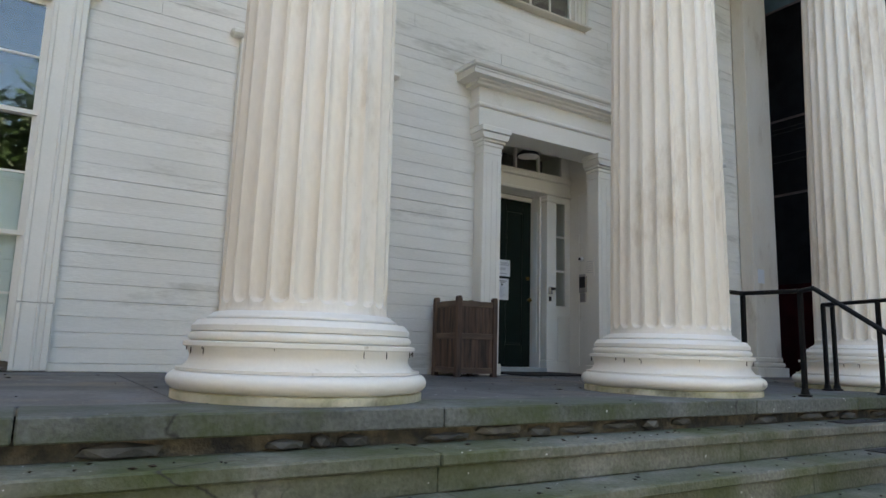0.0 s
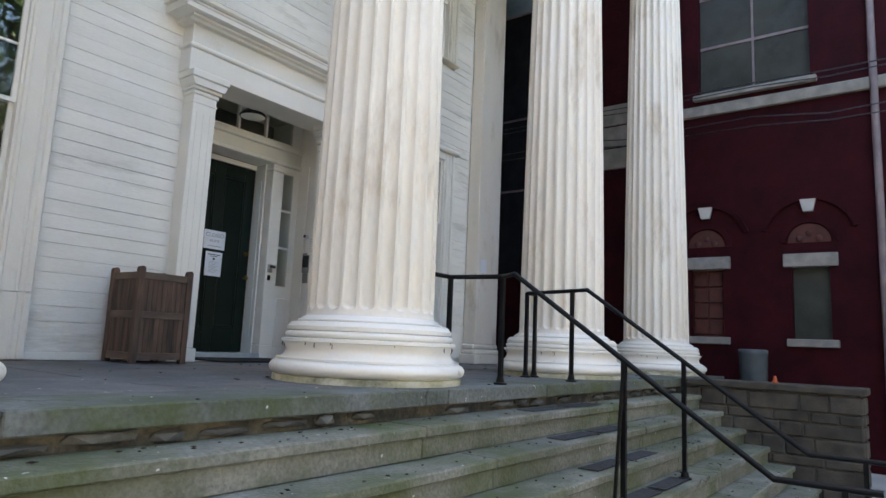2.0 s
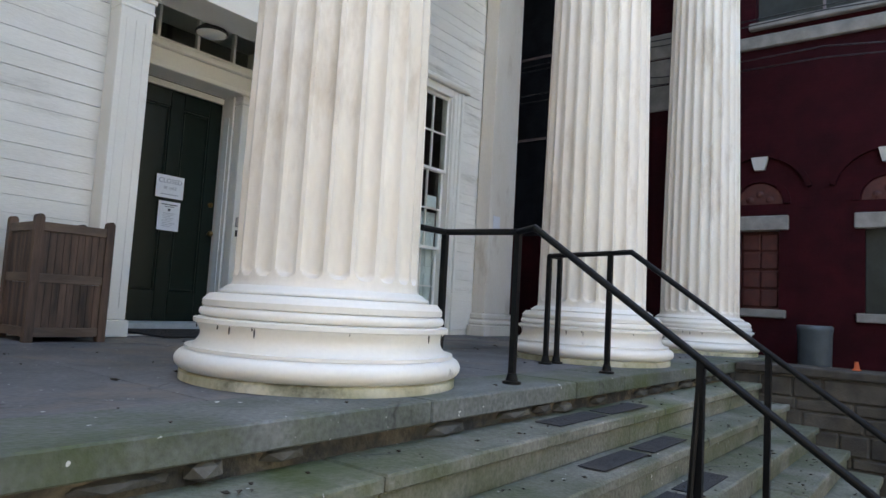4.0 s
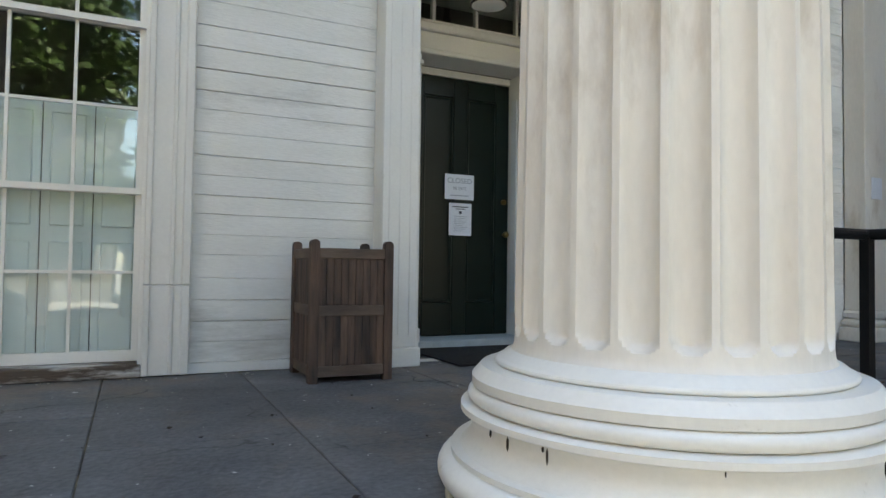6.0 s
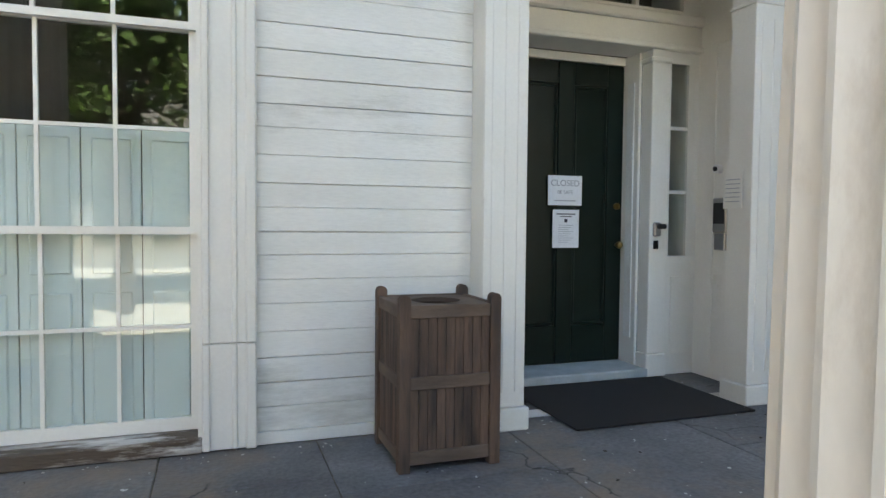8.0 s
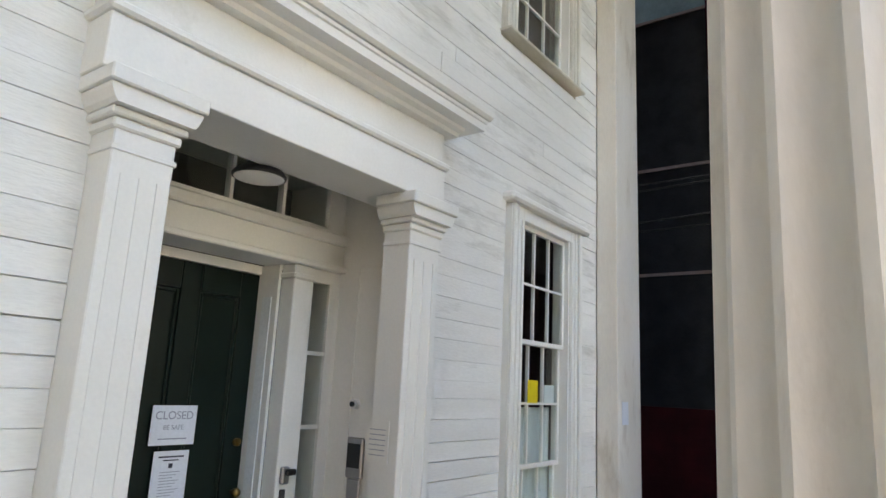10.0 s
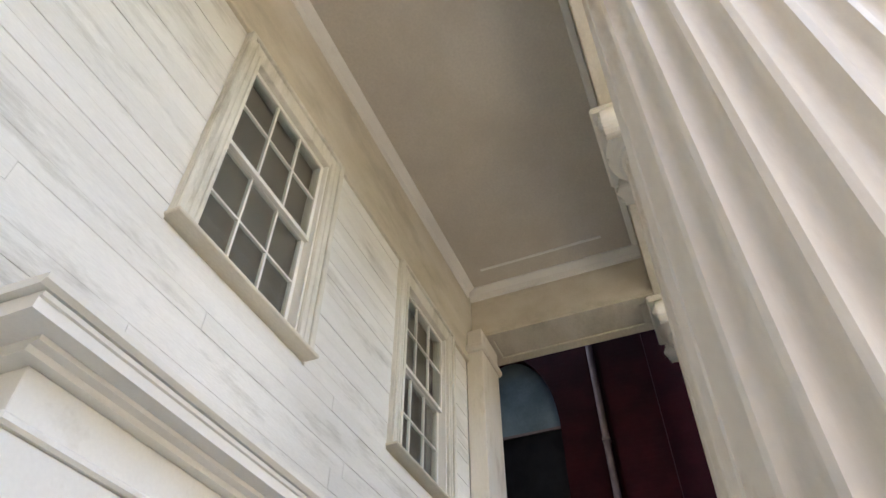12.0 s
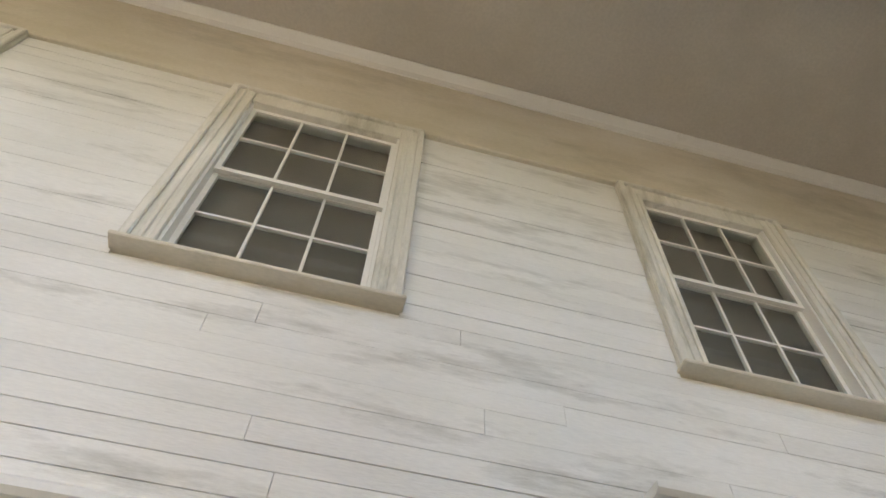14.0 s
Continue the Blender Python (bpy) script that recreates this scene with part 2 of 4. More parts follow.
PIPE = mat("downpipe_paint", (0.20, 0.16, 0.17), (0.14, 0.11, 0.12), 0.45)
CAN = mat("grey_bin_plastic", (0.07, 0.09, 0.105), (0.05, 0.065, 0.075), 0.5)
ORANGE = mat("orange_plastic", (0.6, 0.12, 0.04), (0.5, 0.1, 0.03), 0.5)
ASPH = mat("asphalt", (0.055, 0.055, 0.056), (0.04, 0.04, 0.041), 0.9, 4, 120, 0.4)
PAVE = mat("pavement_concrete", (0.33, 0.325, 0.305), (0.25, 0.245, 0.23), 0.9, 3, 90, 0.3)
LEAF = mat("leaves", (0.07, 0.13, 0.025), (0.035, 0.075, 0.014), 0.55, 2.0, 20, 0.1)
BARK = mat("bark", (0.10, 0.075, 0.055), (0.05, 0.04, 0.03), 0.95, 8, 60, 0.9)
STUCCO = mat("cream_facade", (0.52, 0.47, 0.38), (0.45, 0.40, 0.32), 0.85, 3, 50, 0.2)
# colour of the added west wall, brown to warm the light it bounces
WESTBLOCK = mat("light_block_brown", (0.33, 0.28, 0.225), (0.27, 0.225, 0.18), 0.85, 3, 50, 0.3)
DARKWIN = mat("dark_window", (0.02, 0.025, 0.03), (0.03, 0.035, 0.04), 0.1)

cracked(BLUE, 0.9, 0.008, 0.0, True)
cracked(KERB, 0.5, 0.006, 0.0, True)
cracked(STEP, 0.6, 0.006, 0.0, True)


def brick_mat(name, c1, c2, mortar, axis):
    m = mat(name, c1, c2, 0.75, 3.0, 60, 0.25, spec=0.12, dirt=tuple(c * 0.45 for c in c1), dirt_scale=0.8, dirt_lo=0.5, dirt_hi=0.8)
    N, L = m.node_tree.nodes, m.node_tree.links
    geo, sp, cb = N.new("ShaderNodeNewGeometry"), N.new("ShaderNodeSeparateXYZ"), N.new("ShaderNodeCombineXYZ")
    L.new(geo.outputs["Position"], sp.inputs[0])
    L.new(sp.outputs[axis], cb.inputs[0])
    L.new(sp.outputs[2], cb.inputs[1])
    br = N.new("ShaderNodeTexBrick")
    br.inputs["Scale"].default_value = 1.0
    br.inputs["Brick Width"].default_value, br.inputs["Row Height"].default_value, br.inputs["Mortar Size"].default_value = 0.215, 0.075, 0.006
    br.inputs["Color1"].default_value, br.inputs["Color2"].default_value, br.inputs["Mortar"].default_value = (1, 1, 1, 1), (0.85, 0.85, 0.85, 1), (0, 0, 0, 1)
    L.new(cb.outputs[0], br.inputs["Vector"])
    b2 = N.new("ShaderNodeBump")
    b2.inputs["Strength"].default_value, b2.inputs["Distance"].default_value = 0.7, 0.008
    L.new(br.outputs["Color"], b2.inputs["Height"])
    old = [n for n in N if n.type == "BUMP" and n != b2][0]
    L.new(old.outputs[0], b2.inputs["Normal"])
    L.new(b2.outputs[0], N["Principled BSDF"].inputs["Normal"])
    return m


BRICK = brick_mat("painted_red_brick", (0.034, 0.003, 0.006), (0.02, 0.0019, 0.004), (0.08, 0.01, 0.01), 1)


# ---- mesh helpers ----
def link(name, bm, material, parent=None, label="", smooth=False):
    me = bpy.data.meshes.new(name)
    bm.to_mesh(me)
    bm.free()
    if smooth:
        for p in me.polygons:
            p.use_smooth = True
    me.materials.append(material)
    ob = new(name, me)
    ob.parent = parent
    if label:
        ob["label"] = label
    return ob


part = link


def box(bm, x0, x1, y0, y1, z0, z1, bevel=0.0):
    g = bmesh.ops.create_cube(bm, size=1, matrix=Matrix.Translation(((x0 + x1) / 2, (y0 + y1) / 2, (z0 + z1) / 2)) @ Matrix.Diagonal((x1 - x0, y1 - y0, z1 - z0, 1)))
    if bevel:
        vs = g["verts"]
        es = list({e for v in vs for e in v.link_edges})
        bmesh.ops.bevel(bm, geom=es, offset=bevel, segments=1, affect="EDGES", profile=0.5)
    return bm


def B(x0, x1, y0, y1, z0, z1, bevel=0.0):
    return box(bmesh.new(), x0, x1, y0, y1, z0, z1, bevel)


def cyl(bm, a, b, r, n=12, r2=None):
    a, b = Vector(a), Vector(b)
    d = b - a
    q = d.to_track_quat("Z", "Y").to_matrix().to_4x4()
    bmesh.ops.create_cone(bm, cap_ends=True, segments=n, radius1=r, radius2=r if r2 is None else r2, depth=d.length, matrix=Matrix.Translation((a + b) / 2) @ q)
    return bm


def lathe(bm, prof, n=64, mod=None):
    """Revolve (z, r) rows round the z axis; mod(angle, z, r) may change r."""
    rings = []
    for z, r in prof:
        rings.append([bm.verts.new(((mod(a, z, r) if mod else r) * math.cos(a), (mod(a, z, r) if mod else r) * math.sin(a), z)) for a in (2 * math.pi * i / n for i in range(n))])
    for r0, r1 in zip(rings, rings[1:]):
        for i in range(n):
            bm.faces.new((r0[i], r0[(i + 1) % n], r1[(i + 1) % n], r1[i]))
    bm.faces.new(rings[-1])
    bm.faces.new(list(reversed(rings[0])))
    return bm


def extrude_profile(bm, pts, axis, lo, hi):
    """A closed outline of (u, z) pushed along axis: 'x' makes u the y, 'y' makes u the x."""
    def at(u, z, s):
        return (s, u, z) if axis == "x" else (u, s, z)
    a = [bm.verts.new(at(u, z, lo)) for u, z in pts]
    b = [bm.verts.new(at(u, z, hi)) for u, z in pts]
    n = len(pts)
    bm.faces.new(a)
    bm.faces.new(list(reversed(b)))
    for i in range(n):
        bm.faces.new((a[i], b[i], b[(i + 1) % n], a[(i + 1) % n]))
    bmesh.ops.recalc_face_normals(bm, faces=bm.faces)
    return bm


def empty(name, label="", category="", group="", kind="", loc=(0, 0, 0)):
    e = new(name)
    e.empty_display_size = 0.1
    e.location = loc
    return tagged(e, label, category, group, kind)


def thing(name, bm, material, label, category, group="", kind="", smooth=False):
    return tagged(link(name, bm, material, None, "", smooth), label, category, group, kind)


def words(name, text, size, m, material, parent):
    cu = bpy.data.curves.new(name, "FONT")
    cu.body, cu.size, cu.align_x, cu.align_y = text, size, "CENTER", "CENTER"
    cu.extrude = 0.0004
    cu.materials.append(material)
    ob = new(name, cu)
    ob.parent = parent
    ob.matrix_basis = m
    return ob


def wall_boxes(bm, u0, u1, z0, z1, holes, put):
    """Fill the rectangle but for the holes (u0, u1, z0, z1) with boxes laid by put(u0, u1, z0, z1)."""
    us = sorted({u0, u1, *[h[0] for h in holes], *[h[1] for h in holes]})
    for a, b in zip(us, us[1:]):
        if a < u0 - 1e-6 or b > u1 + 1e-6:
            continue
        zs, cur = [], z0
        for h in sorted((h for h in holes if h[0] < (a + b) / 2 < h[1]), key=lambda h: h[2]):
            if h[2] > cur:
                zs.append((cur, h[2]))
            cur = max(cur, h[3])
        if cur < z1:
            zs.append((cur, z1))
        for c, d in zs:
            put(bm, a, b, c, d)


# ---- ground and street ----
thing("ground", B(-900, 900, -900, 900, G - 0.5, G - 0.004), PAVE, "grey worn stone paving and ground", "ground", kind="structure")
thing("road", B(-300, 300, -17, -8, G - 0.3, G - 0.002), ASPH, "dark asphalt street beyond the pavement", "road", kind="structure")

# ---- facade ----
W0, W1, W2 = (1.58, 0.98), (4.27, 0.98), (9.71, 0.80)
U0, U1, U2, U3 = (1.35, 0.96), (4.15, 1.03), (7.06, 0.98), (9.60, 0.95)
LOWZ, UPZ = (1.215, 3.98), (5.46, 7.21)
DOOR_HOLE = (6.33, 8.08, P, 4.0)
HOLES = [(c - w / 2 - 0.03, c + w / 2 + 0.03, LOWZ[0] - 0.06, LOWZ[1] + 0.03) for c, w in (W0, W1, W2)]
HOLES += [(c - w / 2 - 0.03, c + w / 2 + 0.03, UPZ[0] - 0.05, UPZ[1] + 0.03) for c, w in (U0, U1, U2, U3)]
HOLES.append(DOOR_HOLE)
XL, XR = -4.0, 11.44
bm = bmesh.new()
wall_boxes(bm, XL, XR, G, 9.6, HOLES, lambda m, a, b, c, d: box(m, a, b, F + 0.022, F + 0.14, c, d))
wall_front = thing("wall_north", bm, SIDING, "white painted board wall of the portico", "wall", kind="structure")
# unseen room box, its shade put into the dark colour
thing("wall_inside", B(XL, XR, 9.6, 9.8, G, 9.6), ROOM, "wall inside the house, coloured dark for an unlit room", "wall", kind="structure")
thing("wall_inside_west", B(XL - 0.25, XL, F, 9.8, G, 9.6), ROOM, "side wall of the house, coloured dark for an unlit room", "wall", kind="structure")
thing("wall_inside_east", B(XR - 0.35, XR, F + 0.145, 9.6, G, 9.6), ROOM, "side wall of the house, coloured dark for an unlit room", "wall", kind="structure")
thing("floor_inside", B(XL, XR - 0.36, F + 0.145, 9.6, P - 0.2, P - 0.01), ROOM, "floor inside the house, coloured dark for an unlit room", "floor", kind="structure")
thing("floor_upper", B(XL, XR - 0.36, F + 0.145, 9.6, 4.6, 4.8), ROOM, "upper floor inside the house, coloured dark for an unlit room", "floor", kind="structure")
thing("roof", B(XL - 0.4, XR + 0.35, 3.0, 9.9, 9.6, 9.9), FRIEZE, "flat top of the portico roof", "roof", kind="structure")

# ---- porch, edge, steps ----
thing("porch_core", B(XL, 12.0, EDGE + 0.1, F + 0.02, G, P - 0.06), RUBBLE, "rubble core under the porch floor", "floor", kind="structure")
thing("porch_core_recess", B(6.34, 8.07, F + 0.022, 7.6, G, P - 0.004), BLUE, "stone floor of the door recess", "floor", kind="structure")

STAIR_R = 10.15
stair = empty("stair", "wide mossy stone steps with worn edges", "stairs", kind="structure")
for k in range(1, 8):
    z1 = P - RISE * k
    ynose = EDGE - 0.01 - RUN * k
    if z1 <= G + 0.02:
        break
    xs = [XL]
    rng = random.Random(k)
    while xs[-1] < STAIR_R - 1.6:
        xs.append(xs[-1] + rng.uniform(1.5, 2.3))
    xs = xs[:-1] + [STAIR_R] if STAIR_R - xs[-1] < 0.8 else xs + [STAIR_R]
    for a, b in zip(xs, xs[1:]):
        bm = B(a + 0.003, b - 0.003, ynose, EDGE + 0.12, z1 - 0.05, z1 + rng.uniform(-0.004, 0.004), 0.007)
        box(bm, a + 0.002, b - 0.002, ynose + 0.025, EDGE + 0.11, z1 - RISE, z1 - 0.052, 0.004)
        part("step_stone", bm, STEP, stair)

# rubble course under the slab
rub = empty("rubble_course", "rough stones and crumbling mortar under the slab edge", "stonework", kind="structure")
part("mortar_bed", B(XL, STAIR_R, EDGE + 0.05, EDGE + 0.2, P - RISE - 0.02, P - 0.07), RUBBLE, rub)
rng = random.Random(5)
x = 1.0
while x < STAIR_R - 0.1:
    w = rng.uniform(0.08, 0.3)
    if rng.random() < 0.75:
        bm = bmesh.new()
        bmesh.ops.create_icosphere(bm, subdivisions=1, radius=0.5, matrix=Matrix.Translation((x + w / 2, EDGE + rng.uniform(0.035, 0.06), P - 0.115 + rng.uniform(-0.012, 0.008))) @ Matrix.Diagonal((w * 1.05, 0.09, rng.uniform(0.035, 0.065), 1)))
        part("stone", bm, RUBST, rub)
    x += w + rng.uniform(0.0, 0.04)

# ---- columns ----
TOP = BEAM - P - 0.36


def shaft_mod(a, z, r):
    f = (a * 24 / (2 * math.pi)) % 1.0
    if f < 0.22:
        return r
    u = 2 * (f - 0.22) / 0.78 - 1
    c = math.sqrt(max(0.0, 1 - u * u))
    lo = min(1.0, max(0.0, (z - 0.425 - 0.038 * (1 - c)) / 0.016))
    hi = min(1.0, max(0.0, (TOP - 0.06 - 0.03 * (1 - c) - z) / 0.016))
    return r - 0.041 * c * min(lo, hi) * (r / 0.42)


def arc(zc, rc, h, n=8):
    return [(zc + h * math.sin(-math.pi / 2 + math.pi * k / n), rc + h * math.cos(-math.pi / 2 + math.pi * k / n)) for k in range(n + 1)]


def crisp(ob, deg=28):
    ob.data.set_sharp_from_angle(angle=radians(deg))
    return ob


def make_column(x, y):
    e = empty("column", "cream painted fluted column on a rounded base", "column", "portico columns", loc=(x, y, P))
    crisp(part("plinth", lathe(bmesh.new(), [(0, 0.588), (0.032, 0.588), (0.039, 0.575)], 96), PLINTH, e, "mossy round plinth", True))
    prof = arc(0.092, 0.562, 0.048, 12) + [(0.141, 0.574), (0.156, 0.574), (0.158, 0.549)]
    for k in range(1, 11):
        t = k / 10
        prof.append((0.158 + 0.102 * t, 0.548 - 0.026 * math.sin(math.pi * min(1, t * 0.93 + 0.04)) - 0.01 * t))
    prof += [(0.262, 0.540), (0.266, 0.548), (0.284, 0.548), (0.288, 0.536), (0.29, 0.520)]
    prof += arc(0.315, 0.505, 0.024, 8) + [(0.340, 0.512), (0.343, 0.518), (0.370, 0.519), (0.376, 0.514), (0.402, 0.494), (0.404, 0.456)]
    prof += arc(0.414, 0.446, 0.010, 6) + [(0.425, 0.444), (0.444, 0.424), (0.448, 0.410)]
    prof = [(z * 0.87, r) for z, r in prof]
    crisp(part("base", lathe(bmesh.new(), prof, 96), BASEP, e, "white moulded base rings", True))
    rg = random.Random(17)
    streaks = bmesh.new()
    for _ in range(22):
        a, l = rg.uniform(0, 2 * math.pi), rg.uniform(0.01, 0.042)
        m = Matrix.Rotation(a, 4, "Z") @ Matrix.Translation((0.5395, 0, 0.229 - l / 2)) @ Matrix.Diagonal((0.006, rg.uniform(0.003, 0.009), l, 1))
        bmesh.ops.create_icosphere(streaks, subdivisions=1, radius=0.5, matrix=m)
    tagged(part("paint_chips", streaks, DRYP, e, "dark chipped paint streaks"), kind="stuff")
    rows = [(0.386, 0.414), (0.396, 0.406), (0.41, 0.4035)] + [(0.42 + 0.006 * k, 0.4025) for k in range(13)]
    for k in range(1, 15):
        t = k / 14
        rows.append((0.495 + (TOP - 0.12 - 0.495) * t, 0.402 - 0.10 * t ** 1.3))
    rows += [(TOP - 0.12 + 0.01 * k, 0.302) for k in range(1, 8)] + [(TOP - 0.03, 0.303), (TOP, 0.318)]
    crisp(part("shaft", lathe(bmesh.new(), rows, 288, shaft_mod), COLUMN, e, "", True), 32)
    bm = lathe(bmesh.new(), [(TOP, 0.345), (TOP + 0.03, 0.365), (TOP + 0.05, 0.35), (TOP + 0.08, 0.37), (TOP + 0.14, 0.43), (TOP + 0.2, 0.41)], 48)
    box(bm, -0.40, 0.40, -0.37, 0.37, TOP + 0.19, TOP + 0.27, 0.015)
    box(bm, -0.46, 0.46, -0.46, 0.46, TOP + 0.28, TOP + 0.355, 0.02)
    cap = part("capital", bm, BASEP, e, "scrolled capital with weathered paint")
    for sx in (-1, 1):
        bm = bmesh.new()
        cyl(bm, (sx * 0.40, -0.38, TOP + 0.13), (sx * 0.40, 0.38, TOP + 0.13), 0.13, 24)
        for sy in (-1, 1):
            for r, dy in ((0.095, 0.02), (0.055, 0.035), (0.025, 0.05)):
                cyl(bm, (sx * 0.40, sy * 0.37, TOP + 0.13), (sx * 0.40, sy * (0.38 + dy), TOP + 0.13), r, 20)
        part("volute", bm, BASEP, cap)
    return e


col0 = make_column(COLS[0], CY)
for cx in COLS[1:]:
    copy_thing(col0, pose(cx, CY, P))

# ---- beams and ceiling ----
def beam_x(name, x0, x1, y0, y1):
    e = empty(name, "painted entablature beam over the columns", "beam", kind="structure")
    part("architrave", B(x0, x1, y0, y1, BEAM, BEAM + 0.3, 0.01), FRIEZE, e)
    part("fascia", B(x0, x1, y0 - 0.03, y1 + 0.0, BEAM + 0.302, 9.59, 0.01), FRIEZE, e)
    return e


BX0, BX1 = 10.94, 11.6
beam_x("beam_front", XL, 11.80, CY - 0.36, CY + 0.36)
be = empty("beam_east", "weathered end beam with a panelled soffit", "beam", kind="structure")
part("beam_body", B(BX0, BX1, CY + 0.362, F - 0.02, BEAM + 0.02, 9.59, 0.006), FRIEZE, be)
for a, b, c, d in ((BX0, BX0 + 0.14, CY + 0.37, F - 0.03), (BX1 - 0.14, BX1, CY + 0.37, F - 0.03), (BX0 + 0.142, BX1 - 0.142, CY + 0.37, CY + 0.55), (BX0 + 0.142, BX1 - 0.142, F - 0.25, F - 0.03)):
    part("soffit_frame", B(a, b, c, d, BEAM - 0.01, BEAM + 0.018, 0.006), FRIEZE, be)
part("crown_moulding", extrude_profile(bmesh.new(), [(BX0 - 0.002, CEIL - 0.16), (BX0 - 0.03, CEIL - 0.15), (BX0 - 0.04, CEIL - 0.08), (BX0 - 0.10, CEIL - 0.03), (BX0 - 0.10, CEIL - 0.002), (BX0 - 0.002, CEIL - 0.002)], "y", CY + 0.37, F - 0.02), TRIM, be)
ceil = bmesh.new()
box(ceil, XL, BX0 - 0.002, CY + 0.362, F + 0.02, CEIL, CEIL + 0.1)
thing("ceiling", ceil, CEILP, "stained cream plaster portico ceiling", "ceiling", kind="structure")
thing("ceiling_moulding", B(BX0 - 0.40, BX0 - 0.36, CY + 0.75, F - 0.3, CEIL - 0.018, CEIL - 0.001, 0.006), TRIM, "thin painted moulding across the ceiling", "trim", kind="structure")
thing("ceiling_trim_front", B(XL, BX0 - 0.11, CY + 0.364, CY + 0.44, CEIL - 0.05, CEIL - 0.002, 0.012), TRIM, "painted moulding along the beam", "trim", kind="structure")
fr = empty("frieze", "weathered painted frieze above the upper windows", "frieze", kind="structure")
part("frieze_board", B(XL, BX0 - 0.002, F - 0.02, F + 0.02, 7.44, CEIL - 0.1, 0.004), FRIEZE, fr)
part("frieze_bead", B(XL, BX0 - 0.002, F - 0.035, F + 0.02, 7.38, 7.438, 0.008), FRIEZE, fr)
part("crown_moulding", extrude_profile(bmesh.new(), [(F - 0.002, CEIL - 0.17), (F - 0.03, CEIL - 0.16), (F - 0.04, CEIL - 0.08), (F - 0.11, CEIL - 0.03), (F - 0.11, CEIL - 0.002), (F - 0.002, CEIL - 0.002)], "x", XL, BX0 - 0.11), TRIM, fr)

# pilaster at the end of the wall
an = empty("corner_pilaster", "cream painted corner pilaster with a moulded base", "pilaster", kind="structure")
AX = 10.73
part("shaft", B(AX + 0.03, XR - 0.1, F - 0.20, F - 0.001, P + 0.28, BEAM - 0.02, 0.006), COLUMN, an)
part("plinth", B(AX - 0.06, XR - 0.04, F - 0.27, F - 0.001, P, P + 0.13, 0.008), COLUMN, an)
part("base_moulding", B(AX - 0.04, XR - 0.06, F - 0.24, F - 0.001, P + 0.132, P + 0.2, 0.02), COLUMN, an)
part("base_ring", B(AX - 0.02, XR - 0.08, F - 0.22, F - 0.001, P + 0.202, P + 0.278, 0.02), COLUMN, an)
part("capital", B(AX - 0.04, XR - 0.06, F - 0.24, F - 0.001, BEAM - 0.35, BEAM - 0.26, 0.02), COLUMN, an)
thing("notice", B(10.85, 11.0, F - 0.206, F - 0.201, 2.45, 2.65), PAPER, "small white paper notice on the corner pilaster", "notice")


